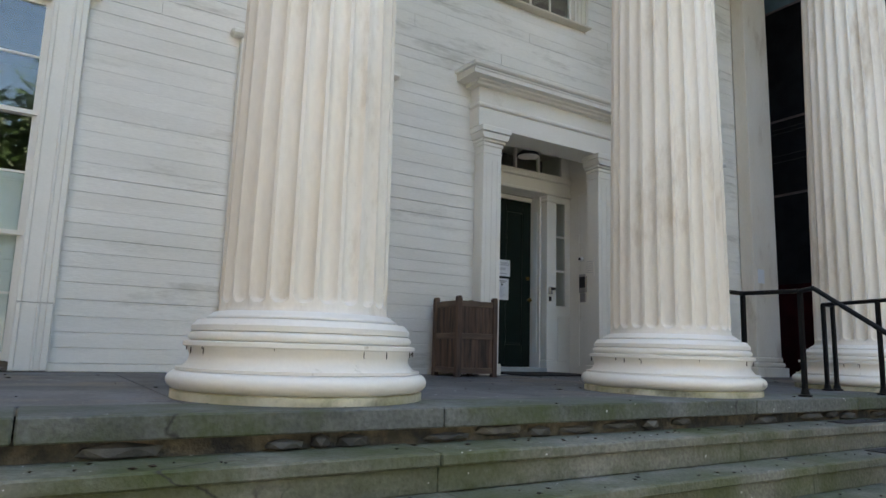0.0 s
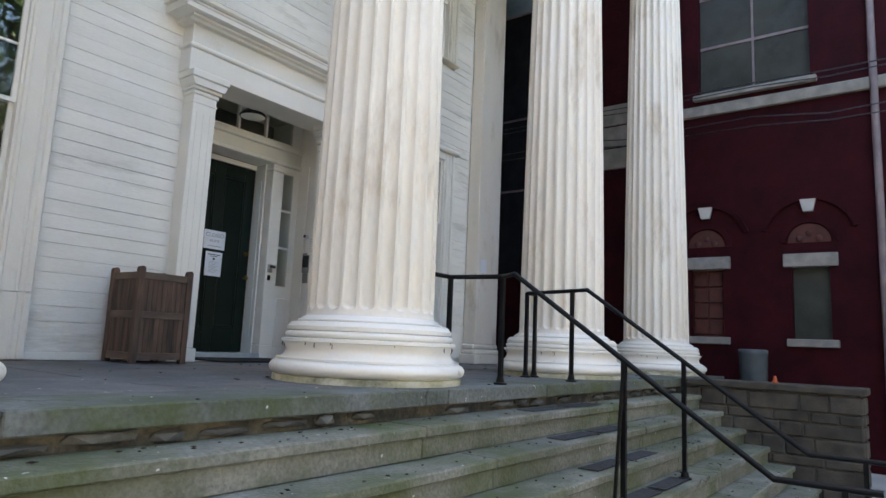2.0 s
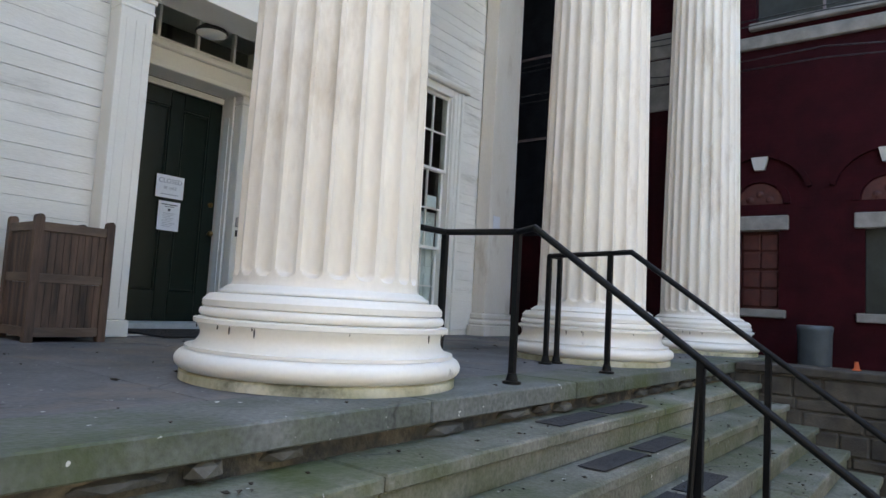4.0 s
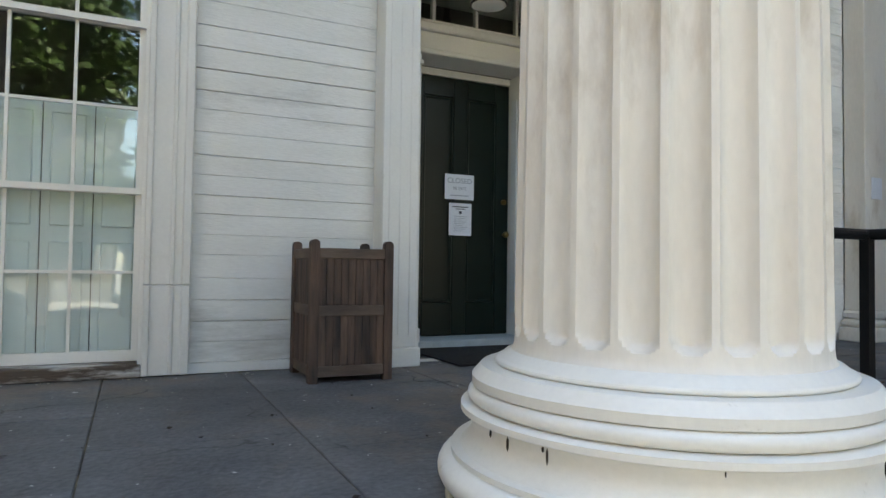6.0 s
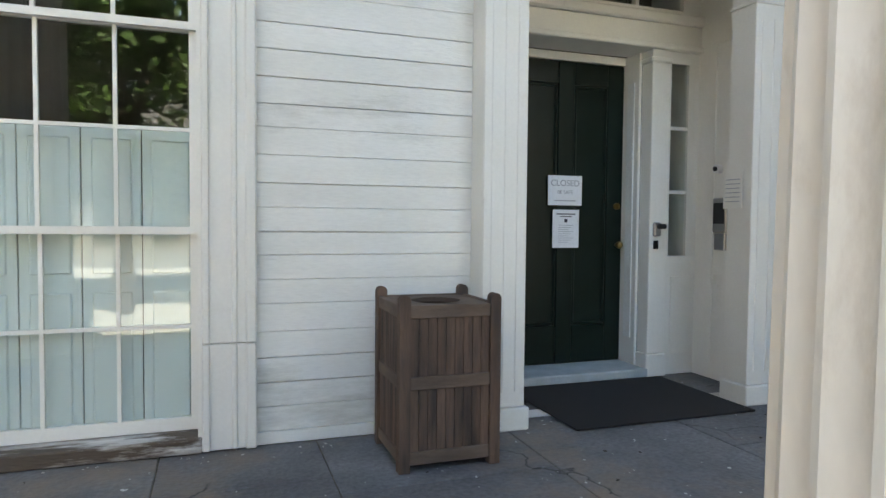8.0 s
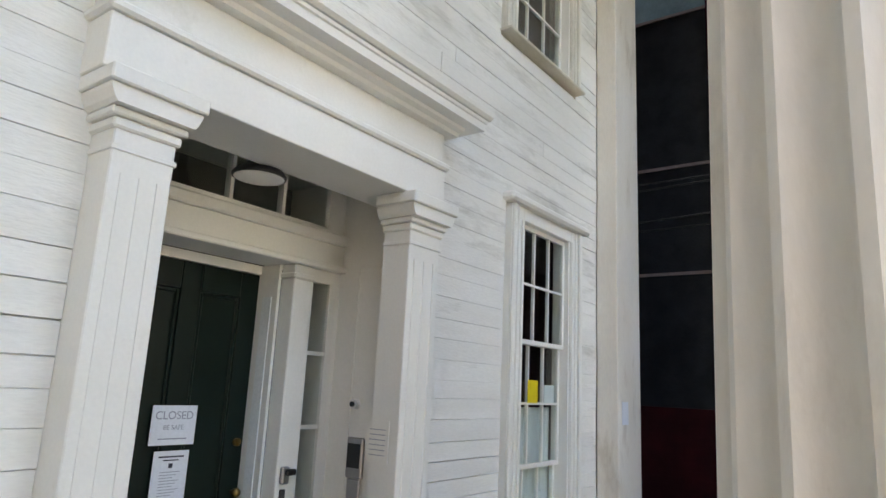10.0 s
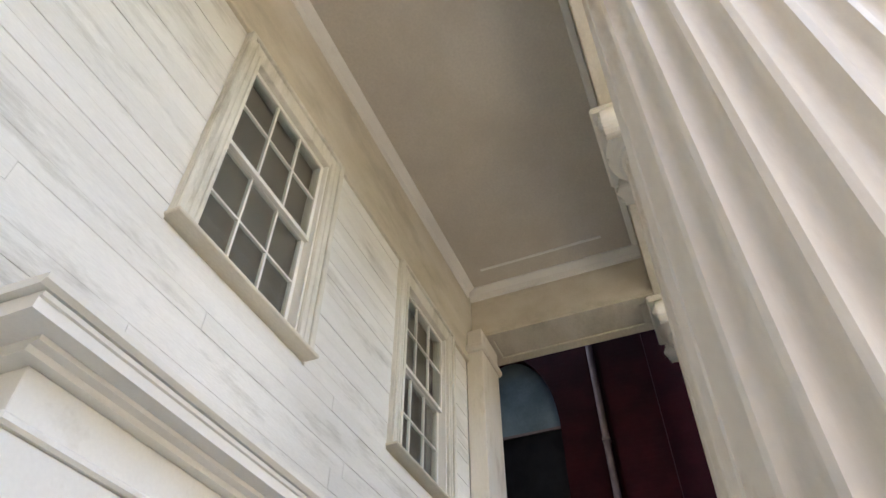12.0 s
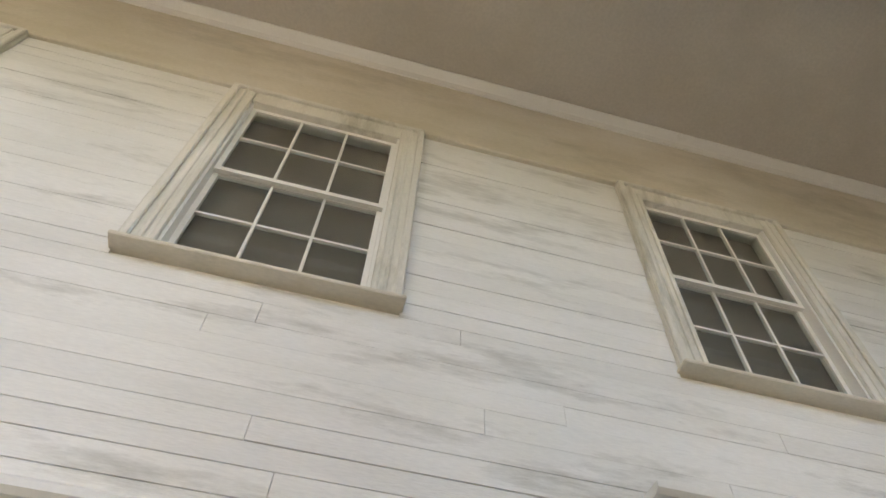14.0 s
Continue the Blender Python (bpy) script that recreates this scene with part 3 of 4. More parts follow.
# ---- windows ----
def make_window(name, c, w, z0, z1, nsash, lower, group):
    e = empty(name, "tall white sash window with small old panes" if lower else "upper white sash window with weathered casing and dim panes", "window", group, "structure")
    x0, x1 = c - w / 2, c + w / 2
    paint = TRIM if lower else TRIMW
    cw = (0.26 if w > 0.9 else 0.20) if lower else 0.19
    head = 0.10 if lower else 0.15
    zb = P + 0.005 if lower else z0 - 0.034
    for s, (a, b) in ((-1, (x0 - cw, x0 - 0.02)), (1, (x1 + 0.02, x1 + cw))):
        o = (a, a + 0.05) if s < 0 else (b - 0.05, b)
        i = (b - 0.035, b) if s < 0 else (a, a + 0.035)
        m = (a + 0.085, a + 0.11) if s < 0 else (b - 0.11, b - 0.085)
        cuts = ((zb, 1.636), (1.639, z1 + head)) if lower else ((zb, z1 + head),)
        for c0, c1 in cuts:
            bm = B(a, b, F - 0.035, F + 0.03, c0, c1, 0.003)
            box(bm, o[0], o[1], F - 0.062, F - 0.034, c0, c1, 0.008)
            box(bm, m[0], m[1], F - 0.047, F - 0.034, c0, c1, 0.006)
            box(bm, i[0], i[1], F - 0.05, F - 0.034, c0, c1 - (0.1 if c1 > 3 else 0.0), 0.006)
            part("side_casing", bm, paint, e)
        jx = (b, b + 0.018) if s < 0 else (a - 0.018, a)
        part("jamb", B(jx[0], jx[1], F - 0.02, F + 0.125, z0 - 0.04, z1 + 0.02), TRIM, e)
    part("head_casing", B(x0 - 0.02, x1 + 0.02, F - 0.035, F + 0.03, z1, z1 + head, 0.006), paint, e)
    if lower:
        part("hood", B(x0 - cw - 0.09, x1 + cw + 0.09, F - 0.10, F + 0.02, z1 + head + 0.002, z1 + head + 0.07, 0.02), TRIM, e)
        part("sill", B(x0 - 0.02, x1 + 0.02, F - 0.05, F + 0.2, P + 0.002, z0 - 0.005, 0.006), PEEL, e, "peeling cracked wooden sill board")
    else:
        part("head_moulding", B(x0 - cw, x1 + cw, F - 0.06, F + 0.02, z1 + head + 0.002, z1 + head + 0.03, 0.008), paint, e)
        part("sill", B(x0 - cw - 0.015, x1 + cw + 0.015, F - 0.10, F + 0.1, z0 - 0.06, z0 - 0.035, 0.006), FRIEZE, e, "weathered grey-brown sill")
    h = (z1 - z0) / nsash
    for k in range(nsash):
        a, b = z0 + h * k, z0 + h * (k + 1) + (0.028 if k < nsash - 1 else 0.0)
        yo = 0.02 + 0.036 * (nsash - 1 - k)
        bm = bmesh.new()
        st, rl, mu = 0.03, (0.034 if lower else 0.036), 0.0085
        box(bm, x0 - 0.002, x0 + st, F + yo, F + yo + 0.032, a, b)
        box(bm, x1 - st, x1 + 0.002, F + yo, F + yo + 0.032, a, b)
        box(bm, x0 + st, x1 - st, F + yo, F + yo + 0.032, a, a + (0.06 if k == 0 else rl))
        box(bm, x0 + st, x1 - st, F + yo, F + yo + 0.032, b - (0.03 if k < nsash - 1 else rl), b)
        pa, pb = a + (0.06 if k == 0 else rl), b - (0.03 if k < nsash - 1 else rl)
        gx = [x0 + st + (x1 - x0 - 2 * st) * i / 3 for i in range(4)]
        gz = [pa + (pb - pa) * i / 2 for i in range(3)]
        for i in (1, 2):
            box(bm, gx[i] - mu, gx[i] + mu, F + yo + 0.003, F + yo + 0.028, pa, pb)
        box(bm, x0 + st, x1 - st, F + yo + 0.004, F + yo + 0.027, gz[1] - mu, gz[1] + mu)
        sash = part("sash", bm, TRIM, e)
        for i in range(3):
            for j in range(2):
                g = part("pane", B(gx[i] + mu * (i > 0), gx[i + 1] - mu * (i < 2), F + yo + 0.014, F + yo + 0.018, gz[j] + mu * (j > 0), gz[j + 1] - mu * (j < 1)), GLASS, sash)
                g.visible_shadow = False
    return e


win_l = [make_window("window_%d" % (i + 1), c, w, *LOWZ, 3, True, "portico windows") for i, (c, w) in enumerate((W0, W1, W2))]
win_u = [make_window("window_%d" % (i + 4), c, w, *UPZ, 2, False, "upper windows") for i, (c, w) in enumerate((U0, U1, U2, U3))]


def make_shutters(c, w, z0, z1):
    e = empty("folding_shutters", "closed white panelled folding shutters inside the window", "shutters", "indoor shutters")
    n = 4
    for i in range(n):
        a, b = c - w / 2 - 0.01 + (w + 0.02) * i / n, c - w / 2 - 0.01 + (w + 0.02) * (i + 1) / n
        bm = B(a + 0.003, b - 0.003, F + 0.15, F + 0.172, z0, z1)
        for p, q in ((z0 + 0.05, (z0 + z1) / 2 - 0.04), ((z0 + z1) / 2 + 0.04, z1 - 0.05)):
            box(bm, a + 0.04, b - 0.04, F + 0.14, F + 0.155, p, q, 0.009)
        part("shutter_leaf", bm, SHUTTER, e)
    return e


make_shutters(*W0, 1.2, 2.62)
make_shutters(*W1, 1.2, 2.62)
make_shutters(*W2, 1.2, 2.58)
for c, w in (U0, U1, U2, U3):
    thing("roller_blind", B(c - w / 2 - 0.02, c + w / 2 + 0.02, F + 0.13, F + 0.134, UPZ[0] - 0.03, UPZ[1] + 0.02), SHADE, "dim drawn cloth shade behind the upper window", "blind", "upper blinds")

# stickers in the window beside the door
thing("window_sticker", B(9.56, 9.72, F + 0.048, F + 0.051, 2.62, 2.79), YELLOW, "yellow sticker on the window glass", "sticker")
thing("window_sticker", B(9.83, 10.0, F + 0.048, F + 0.051, 2.62, 2.76), PALE, "pale green sticker on the window glass", "sticker")

# ---- door surround ----
ds = empty("door_surround", "white classical door surround with pilasters and cornice", "door surround", kind="structure")
for a, b, side in ((6.10, 6.34, 1), (7.785, 8.06, -1)):
    pl = part("pilaster", B(a, b, 6.08, F + 0.035, P + 0.12, 3.72, 0.005), TRIM, ds)
    part("plinth", B(a - 0.02, b + 0.02, 6.06, F + 0.04, P, P + 0.118, 0.006), TRIM, pl)
    for i in range(3):
        t = a + 0.05 + (b - a - 0.1) * i / 2
        part("fillet", B(t - 0.008, t + 0.008, 6.074, 6.081, P + 0.2, 3.4), TRIM, pl)
    part("neck", B(a - 0.008, b + 0.008, 6.072, F + 0.04, 3.48, 3.50, 0.003), TRIM, pl)
    part("capital", B(a - 0.015, b + 0.015, 6.065, F + 0.04, 3.56, 3.60, 0.008), TRIM, pl)
    part("capital", B(a - 0.03, b + 0.03, 6.05, F + 0.045, 3.602, 3.632, 0.006), TRIM, pl)
    part("echinus", extrude_profile(bmesh.new(), [(a - 0.032, 3.634), (a - 0.045, 3.65), (a - 0.06, 3.685), (a - 0.062, 3.70), (b + 0.062, 3.70), (b + 0.06, 3.685), (b + 0.045, 3.65), (b + 0.032, 3.634)], "y", 6.02, F + 0.05), TRIM, pl)
    part("abacus", B(a - 0.075, b + 0.075, 6.0, F + 0.05, 3.702, 3.765, 0.006), TRIM, pl)
part("architrave", B(6.02, 8.07, 6.07, 6.46, 3.767, 3.98, 0.004), TRIM, ds)
part("band", B(6.0, 8.09, 6.045, 6.46, 3.982, 4.025, 0.012), TRIM, ds)
part("frieze_board", B(6.03, 8.06, 6.08, 6.46, 4.027, 4.21, 0.004), TRIM, ds)
part("bed_moulding", extrude_profile(bmesh.new(), [(6.08, 4.212), (6.03, 4.214), (6.02, 4.235), (5.985, 4.245), (5.98, 4.262), (F + 0.02, 4.262), (F + 0.02, 4.212)], "x", 5.96, 8.13), TRIM, ds)
part("cornice", extrude_profile(bmesh.new(), [(5.90, 4.263), (5.895, 4.305), (5.885, 4.31), (5.88, 4.325), (F + 0.02, 4.345), (F + 0.02, 4.263)], "x", 5.84, 8.23), TRIM, ds)
part("cornice_cap", extrude_profile(bmesh.new(), [(5.876, 4.334), (5.855, 4.35), (5.85, 4.372), (F, 4.39), (F, 4.346)], "x", 5.81, 8.26), TRIM, ds)

# recess lining
SY, DY = 6.87, 7.17
part("recess_side_west", B(6.25, 6.336, F + 0.04, 7.45, P, 4.05), TRIM, ds)
rs = part("recess_side_east", B(8.074, 8.16, F + 0.04, 7.45, P, 4.05), TRIM, ds)
for y in (F + 0.2, SY - 0.16):
    part("panel_edge", B(8.066, 8.081, y, y + 0.015, P + 0.1, 3.45), TRIM, rs)
part("panel_edge", B(8.066, 8.081, F + 0.216, SY - 0.161, 3.43, 3.45), TRIM, rs)
part("recess_ceiling", B(6.25, 8.16, 6.462, 7.45, 4.052, 4.12), TRIM, ds)
# dark sheet in place of the unlit hall behind door and sidelights
part("unlit_backing", B(6.0, 8.4, 7.452, 7.5, P, 4.3), ROOM, ds)
# screen with sidelights and transom
for a, b in ((6.55, 6.69), (7.67, 7.81)):
    sp = part("mullion_pilaster", B(a, b, SY, SY + 0.12, P + 0.16, 3.40, 0.005), TRIM, ds)
    part("mullion_base", B(a - 0.012, b + 0.012, SY - 0.012, SY + 0.12, P, P + 0.158, 0.006), TRIM, sp)
    part("mullion_cap", B(a - 0.015, b + 0.015, SY - 0.02, SY + 0.12, 3.31, 3.35, 0.01), TRIM, sp)
for a, b in ((6.33, 6.548), (7.812, 8.08)):
    bm = B(a, b, SY + 0.02, SY + 0.08, P, 1.98, 0.003)
    box(bm, a + 0.05, b - 0.05, SY + 0.008, SY + 0.021, 1.28, 1.84, 0.006)
    box(bm, a, a + 0.03, SY + 0.02, SY + 0.08, 1.982, 3.40)
    box(bm, b - 0.09, b, SY + 0.02, SY + 0.08, 1.982, 3.40)
    box(bm, a + 0.03, b - 0.09, SY + 0.02, SY + 0.08, 3.32, 3.40)
    for z in (2.43, 2.875):
        box(bm, a + 0.03, b - 0.09, SY + 0.03, SY + 0.06, z - 0.012, z + 0.012)
    sd = part("sidelight", bm, TRIM, ds)
    for z0, z1 in ((1.982, 2.418), (2.442, 2.863), (2.887, 3.32)):
        part("pane", B(a + 0.03, b - 0.09, SY + 0.042, SY + 0.046, z0, z1), GLASS, sd).visible_shadow = False
part("transom_bar", B(6.33, 8.08, SY - 0.03, SY + 0.28, 3.402, 3.44, 0.008), TRIM, ds)
part("transom_board", B(6.33, 8.08, SY + 0.0, SY + 0.28, 3.442, 3.58, 0.004), TRIM, ds)
part("transom_moulding", B(6.33, 8.08, SY - 0.035, SY + 0.1, 3.582, 3.65, 0.012), TRIM, ds)
bm = B(6.33, 6.42, SY + 0.02, SY + 0.08, 3.652, 4.05)
box(bm, 7.93, 8.08, SY + 0.02, SY + 0.08, 3.652, 4.05)
box(bm, 6.42, 7.93, SY + 0.02, SY + 0.08, 3.99, 4.05)
box(bm, 6.42, 7.93, SY + 0.02, SY + 0.08, 3.652, 3.685)
for i in range(1, 4):
    x = 6.42 + 1.51 * i / 4
    box(bm, x - 0.012, x + 0.012, SY + 0.025, SY + 0.075, 3.685, 3.99)
tr = part("transom", bm, TRIM, ds)
for i in range(4):
    a, b = 6.42 + 1.51 * i / 4 + 0.012, 6.42 + 1.51 * (i + 1) / 4 - 0.012
    part("pane", B(a, b, SY + 0.045, SY + 0.049, 3.685, 3.99), GLASS, tr).visible_shadow = False
for a, b in ((6.69, 6.71), (7.65, 7.67)):
    jm = part("door_jamb", B(a, b, SY + 0.121, DY + 0.06, P, 3.40), TRIM, ds)
    xx = a - 0.006 if a > 7 else b
    part("jamb_panel", B(xx, xx + 0.006, SY + 0.17, DY - 0.05, P + 0.25, 3.2), SHUTTER, jm)
part("door_head", B(6.69, 7.67, DY - 0.01, DY + 0.06, 3.345, 3.40), TRIM, ds)
thing("threshold", B(6.69, 7.67, SY - 0.02, DY + 0.06, P, P + 0.06, 0.008), SILLP, "grey-blue painted wooden door threshold", "threshold", kind="structure")

# door
door = empty("door_1", "closed dark green panelled front door", "door", kind="structure")
dx0, dx1, dz0, dz1 = 6.713, 7.648, P + 0.065, 3.34
bm = bmesh.new()
mid = (dx0 + dx1) / 2
for a, b in ((dx0, dx0 + 0.13), (mid - 0.065, mid + 0.065), (dx1 - 0.13, dx1)):
    box(bm, a, b, DY, DY + 0.045, dz0, dz1, 0.004)
for a, b in ((dx0 + 0.131, mid - 0.066), (mid + 0.066, dx1 - 0.131)):
    box(bm, a, b, DY, DY + 0.045, dz0, dz0 + 0.27, 0.004)
    box(bm, a, b, DY, DY + 0.045, dz1 - 0.16, dz1, 0.004)
part("door_frame", bm, GREEN, door)
for a, b in ((dx0 + 0.131, mid - 0.066), (mid + 0.066, dx1 - 0.131)):
    bm = B(a, b, DY + 0.022, DY + 0.04, dz0 + 0.271, dz1 - 0.161)
    for e0, e1, f0, f1 in ((a, a + 0.022, dz0 + 0.271, dz1 - 0.161), (b - 0.022, b, dz0 + 0.271, dz1 - 0.161), (a + 0.022, b - 0.022, dz0 + 0.271, dz0 + 0.293), (a + 0.022, b - 0.022, dz1 - 0.183, dz1 - 0.161)):
        box(bm, e0, e1, DY + 0.008, DY + 0.023, f0, f1, 0.006)
    part("door_panel", bm, GREEN, door)
bm = bmesh.new()
cyl(bm, (dx1 - 0.05, DY - 0.002, 2.05), (dx1 - 0.05, DY - 0.035, 2.05), 0.011)
bmesh.ops.create_uvsphere(bm, u_segments=16, v_segments=10, radius=0.027, matrix=Matrix.Translation((dx1 - 0.05, DY - 0.05, 2.05)))
part("door_knob", bm, BRASS, door, "dark brass knob", True)
bm = cyl(bmesh.new(), (dx1 - 0.05, DY, 2.33), (dx1 - 0.05, DY - 0.018, 2.33), 0.024, 20)
box(bm, dx1 - 0.056, dx1 - 0.044, DY - 0.035, DY - 0.017, 2.31, 2.35, 0.003)
part("deadbolt", bm, BRASS, door, "brass deadbolt")

# papers on the door
for (x0, x1, z0, z1, nm) in ((7.04, 7.31, 2.33, 2.54, "closed"), (7.08, 7.29, 2.03, 2.30, "list")):
    pg = thing("paper_notice", B(x0, x1, DY - 0.004, DY - 0.002, z0, z1), PAPER, "printed CLOSED sheet in a plastic sleeve taped to the door" if nm == "closed" else "closely printed white sheet taped to the door", "notice")
    cx = (x0 + x1) / 2
    if nm == "closed":
        words("lettering", "CLOSED", 0.062, pose(cx, DY - 0.005, z1 - 0.055, 90), GREYINK, pg)
        words("lettering", "BE SAFE", 0.036, pose(cx, DY - 0.005, z1 - 0.118, 90), GREYINK, pg)
        part("print_line", B(x0 + 0.05, x1 - 0.05, DY - 0.006, DY - 0.0041, z0 + 0.03, z0 + 0.036), GREYINK, pg)
    else:
        part("print_line", B(x0 + 0.03, x1 - 0.03, DY - 0.006, DY - 0.0041, z1 - 0.035, z1 - 0.027), INK, pg)
        part("print_line", B(x0 + 0.06, x1 - 0.06, DY - 0.006, DY - 0.0041, z1 - 0.052, z1 - 0.046), INK, pg)
        part("print_mark", B(cx - 0.012, cx + 0.012, DY - 0.006, DY - 0.0041, z1 - 0.09, z1 - 0.066), INK, pg)
        for i in range(9):
            part("print_line", B(x0 + 0.045, x1 - 0.045 - 0.02 * (i % 3), DY - 0.006, DY - 0.0041, z1 - 0.112 - i * 0.015, z1 - 0.109 - i * 0.015), GREYINK, pg)

# lamp, keypad, camera, sign, lock
lm = empty("porch_lamp", "dark metal dome lamp with a white underside", "lamp")
LX, LY, LZ = 7.09, 6.55, 3.73
part("shade", lathe(bmesh.new(), [(0.0, 0.14), (0.012, 0.142), (0.04, 0.12), (0.075, 0.07), (0.11, 0.045), (0.15, 0.04)], 36), BLACK, lm, "dark enamel shade", True).location = (LX, LY, LZ)
part("diffuser", lathe(bmesh.new(), [(-0.012, 0.10), (-0.004, 0.125), (-0.001, 0.13)], 36), LAMPIN, lm, "white diffuser", True).location = (LX, LY, LZ)
part("stem", cyl(bmesh.new(), (LX, LY, LZ + 0.148), (LX, LY, 4.06), 0.025), BLACK, lm)
KX = 8.08
kp = empty("door_keypad", "steel intercom keypad with a dark screen", "keypad")
part("body", B(KX - 0.03, KX - 0.001, 6.57, 6.70, 2.15, 2.385, 0.008), STEEL, kp)
part("screen", B(KX - 0.034, KX - 0.0301, 6.585, 6.685, 2.21, 2.35), BLACK, kp, "black glass screen")
part("reader", B(KX - 0.025, KX - 0.001, 6.585, 6.685, 2.03, 2.145, 0.006), STEEL, kp, "grey metal card reader")
sc = empty("security_camera", "small white dome camera on the recess wall", "camera")
part("housing", cyl(bmesh.new(), (KX - 0.001, 6.66, 2.58), (KX - 0.045, 6.66, 2.58), 0.03, 20), WHITEP, sc)
part("lens", cyl(bmesh.new(), (KX - 0.045, 6.66, 2.58), (KX - 0.055, 6.66, 2.58), 0.016, 16), BLACK, sc, "black lens")
sg = thing("paper_sign", B(7.752, 7.757, 6.12, 6.27, 2.30, 2.52), TRIM, "faded pale paper sign on the pilaster", "sign")
for i in range(6):
    part("print_line", B(7.750, 7.7519, 6.14, 6.25, 2.47 - i * 0.026, 2.474 - i * 0.026), GREYINK, sg)
lk = empty("electronic_lock", "black and steel electronic lock lever", "lock")
part("body", B(7.69, 7.745, SY - 0.035, SY - 0.001, 2.12, 2.215, 0.008), STEEL, lk)
part("lever", B(7.70, 7.77, SY - 0.065, SY - 0.036, 2.17, 2.205, 0.008), BLACK, lk)
part("keyway", B(7.70, 7.735, SY - 0.02, SY - 0.001, 2.03, 2.09, 0.004), BLACK, lk)

# door mat
thing("door_mat", B(6.58, 7.74, 5.96, SY - 0.05, P + 0.002, P + 0.014, 0.004), COIR, "flat black door mat in the recess", "mat")


# ---- planter box ----
def make_planter(x0, y0, w, d, h):
    e = empty("planter_box", "weathered slatted teak planter box with corner posts", "planter")
    x1, y1 = x0 + w, y0 + d
    z0 = P
    pw = 0.048
    for a, b in ((x0, y0), (x1 - pw, y0), (x0, y1 - pw), (x1 - pw, y1 - pw)):
        bm = extrude_profile(bmesh.new(), [(a, z0), (a + pw, z0)] + [(a + pw / 2 + pw / 2 * math.cos(math.pi * q / 8), z0 + h - 0.024 + 0.024 * math.sin(math.pi * q / 8)) for q in range(9)], "y", b, b + pw)
        part("post", bm, TEAK, e)
    rails = ((0.03, 0.085), (0.35, 0.405), (0.655, 0.71))
    for s in range(4):
        for zi, (a, b) in enumerate(rails):
            if s == 0:
                bm = B(x0 + pw, x1 - pw, y0 + 0.006, y0 + 0.032, z0 + a, z0 + b, 0.003)
            elif s == 1:
                bm = B(x0 + pw, x1 - pw, y1 - 0.032, y1 - 0.006, z0 + a, z0 + b, 0.003)
            elif s == 2:
                bm = B(x0 + 0.006, x0 + 0.032, y0 + pw, y1 - pw, z0 + a, z0 + b, 0.003)
            else:
                bm = B(x1 - 0.032, x1 - 0.006, y0 + pw, y1 - pw, z0 + a, z0 + b, 0.003)
            part("rail", bm, TEAKH, e)
        n = 9
        L = (w if s < 2 else d) - 2 * pw
        for i in range(n):
            u = pw + L * i / n + 0.0015
            v = pw + L * (i + 1) / n - 0.0015
            for za, zb in ((0.086, 0.349), (0.406, 0.654)):
                if s == 0:
                    bm = B(x0 + u, x0 + v, y0 + 0.014, y0 + 0.026, z0 + za, z0 + zb)
                elif s == 1:
                    bm = B(x0 + u, x0 + v, y1 - 0.026, y1 - 0.014, z0 + za, z0 + zb)
                elif s == 2:
                    bm = B(x0 + 0.014, x0 + 0.026, y0 + u, y0 + v, z0 + za, z0 + zb)
                else:
                    bm = B(x1 - 0.026, x1 - 0.014, y0 + u, y0 + v, z0 + za, z0 + zb)
                part("slat", bm, TEAK, e)
    # lid with a round hole
    bm = bmesh.new()
    cx, cy, n, r = (x0 + x1) / 2, (y0 + y1) / 2, 40, 0.115
    for zt, rev in ((z0 + 0.705, False), (z0 + 0.685, True)):
        inner, outer = [], []
        for i in range(n):
            a = 2 * math.pi * (i + 0.5) / n
            c, s = math.cos(a), math.sin(a)
            k = 1 / max(abs(c), abs(s))
            inner.append(bm.verts.new((cx + r * c, cy + r * s, zt)))
            outer.append(bm.verts.new((cx + (w / 2 - 0.033) * c * k, cy + (d / 2 - 0.033) * s * k, zt)))
        for i in range(n):
            j = (i + 1) % n
            f = (inner[i], outer[i], outer[j], inner[j])
            bm.faces.new(f if not rev else tuple(reversed(f)))
        if not rev:
            top_in = inner
        else:
            for i in range(n):
                bm.faces.new((top_in[i], top_in[(i + 1) % n], inner[(i + 1) % n], inner[i]))
    part("lid", bm, TEAKH, e, "grey-brown lid with a round hole")
    part("inner_pot", lathe(bmesh.new(), [(0.3, 0.14), (0.5, 0.14)], 24), BLACK, e, "black pot inside").location = (cx, cy, z0)
    return e


make_planter(5.565, 5.68, 0.46, 0.45, 0.755)


# ---- handrails ----
def tube(bm, pts, r):
    for a, b in zip(pts, pts[1:]):
        cyl(bm, a, b, r, 12)
    for p in pts[1:-1]:
        bmesh.ops.create_uvsphere(bm, u_segments=12, v_segments=8, radius=r, matrix=Matrix.Translation(p))
    return bm


def make_rail(pts, posts, braces):
    e = empty("handrail", "black painted iron stair handrail with slim posts", "handrail", "stair handrails")
    part("top_rail", tube(bmesh.new(), [Vector(p) for p in pts], 0.016), IRON, e)
    for x, y, z0, z1 in posts:
        bm = B(x - 0.014, x + 0.014, y - 0.014, y + 0.014, z0, z1)
        ps = part("post", bm, IRON, e)
        part("foot", lathe(bmesh.new(), [(0, 0.045), (0.012, 0.045), (0.016, 0.03), (0.05, 0.022)], 12), IRON, ps).location = (x, y, z0)
    for a, b in braces:
        part("brace", cyl(bmesh.new(), a, b, 0.011, 8), IRON, e)


RT = 1.862
SL = RISE / RUN
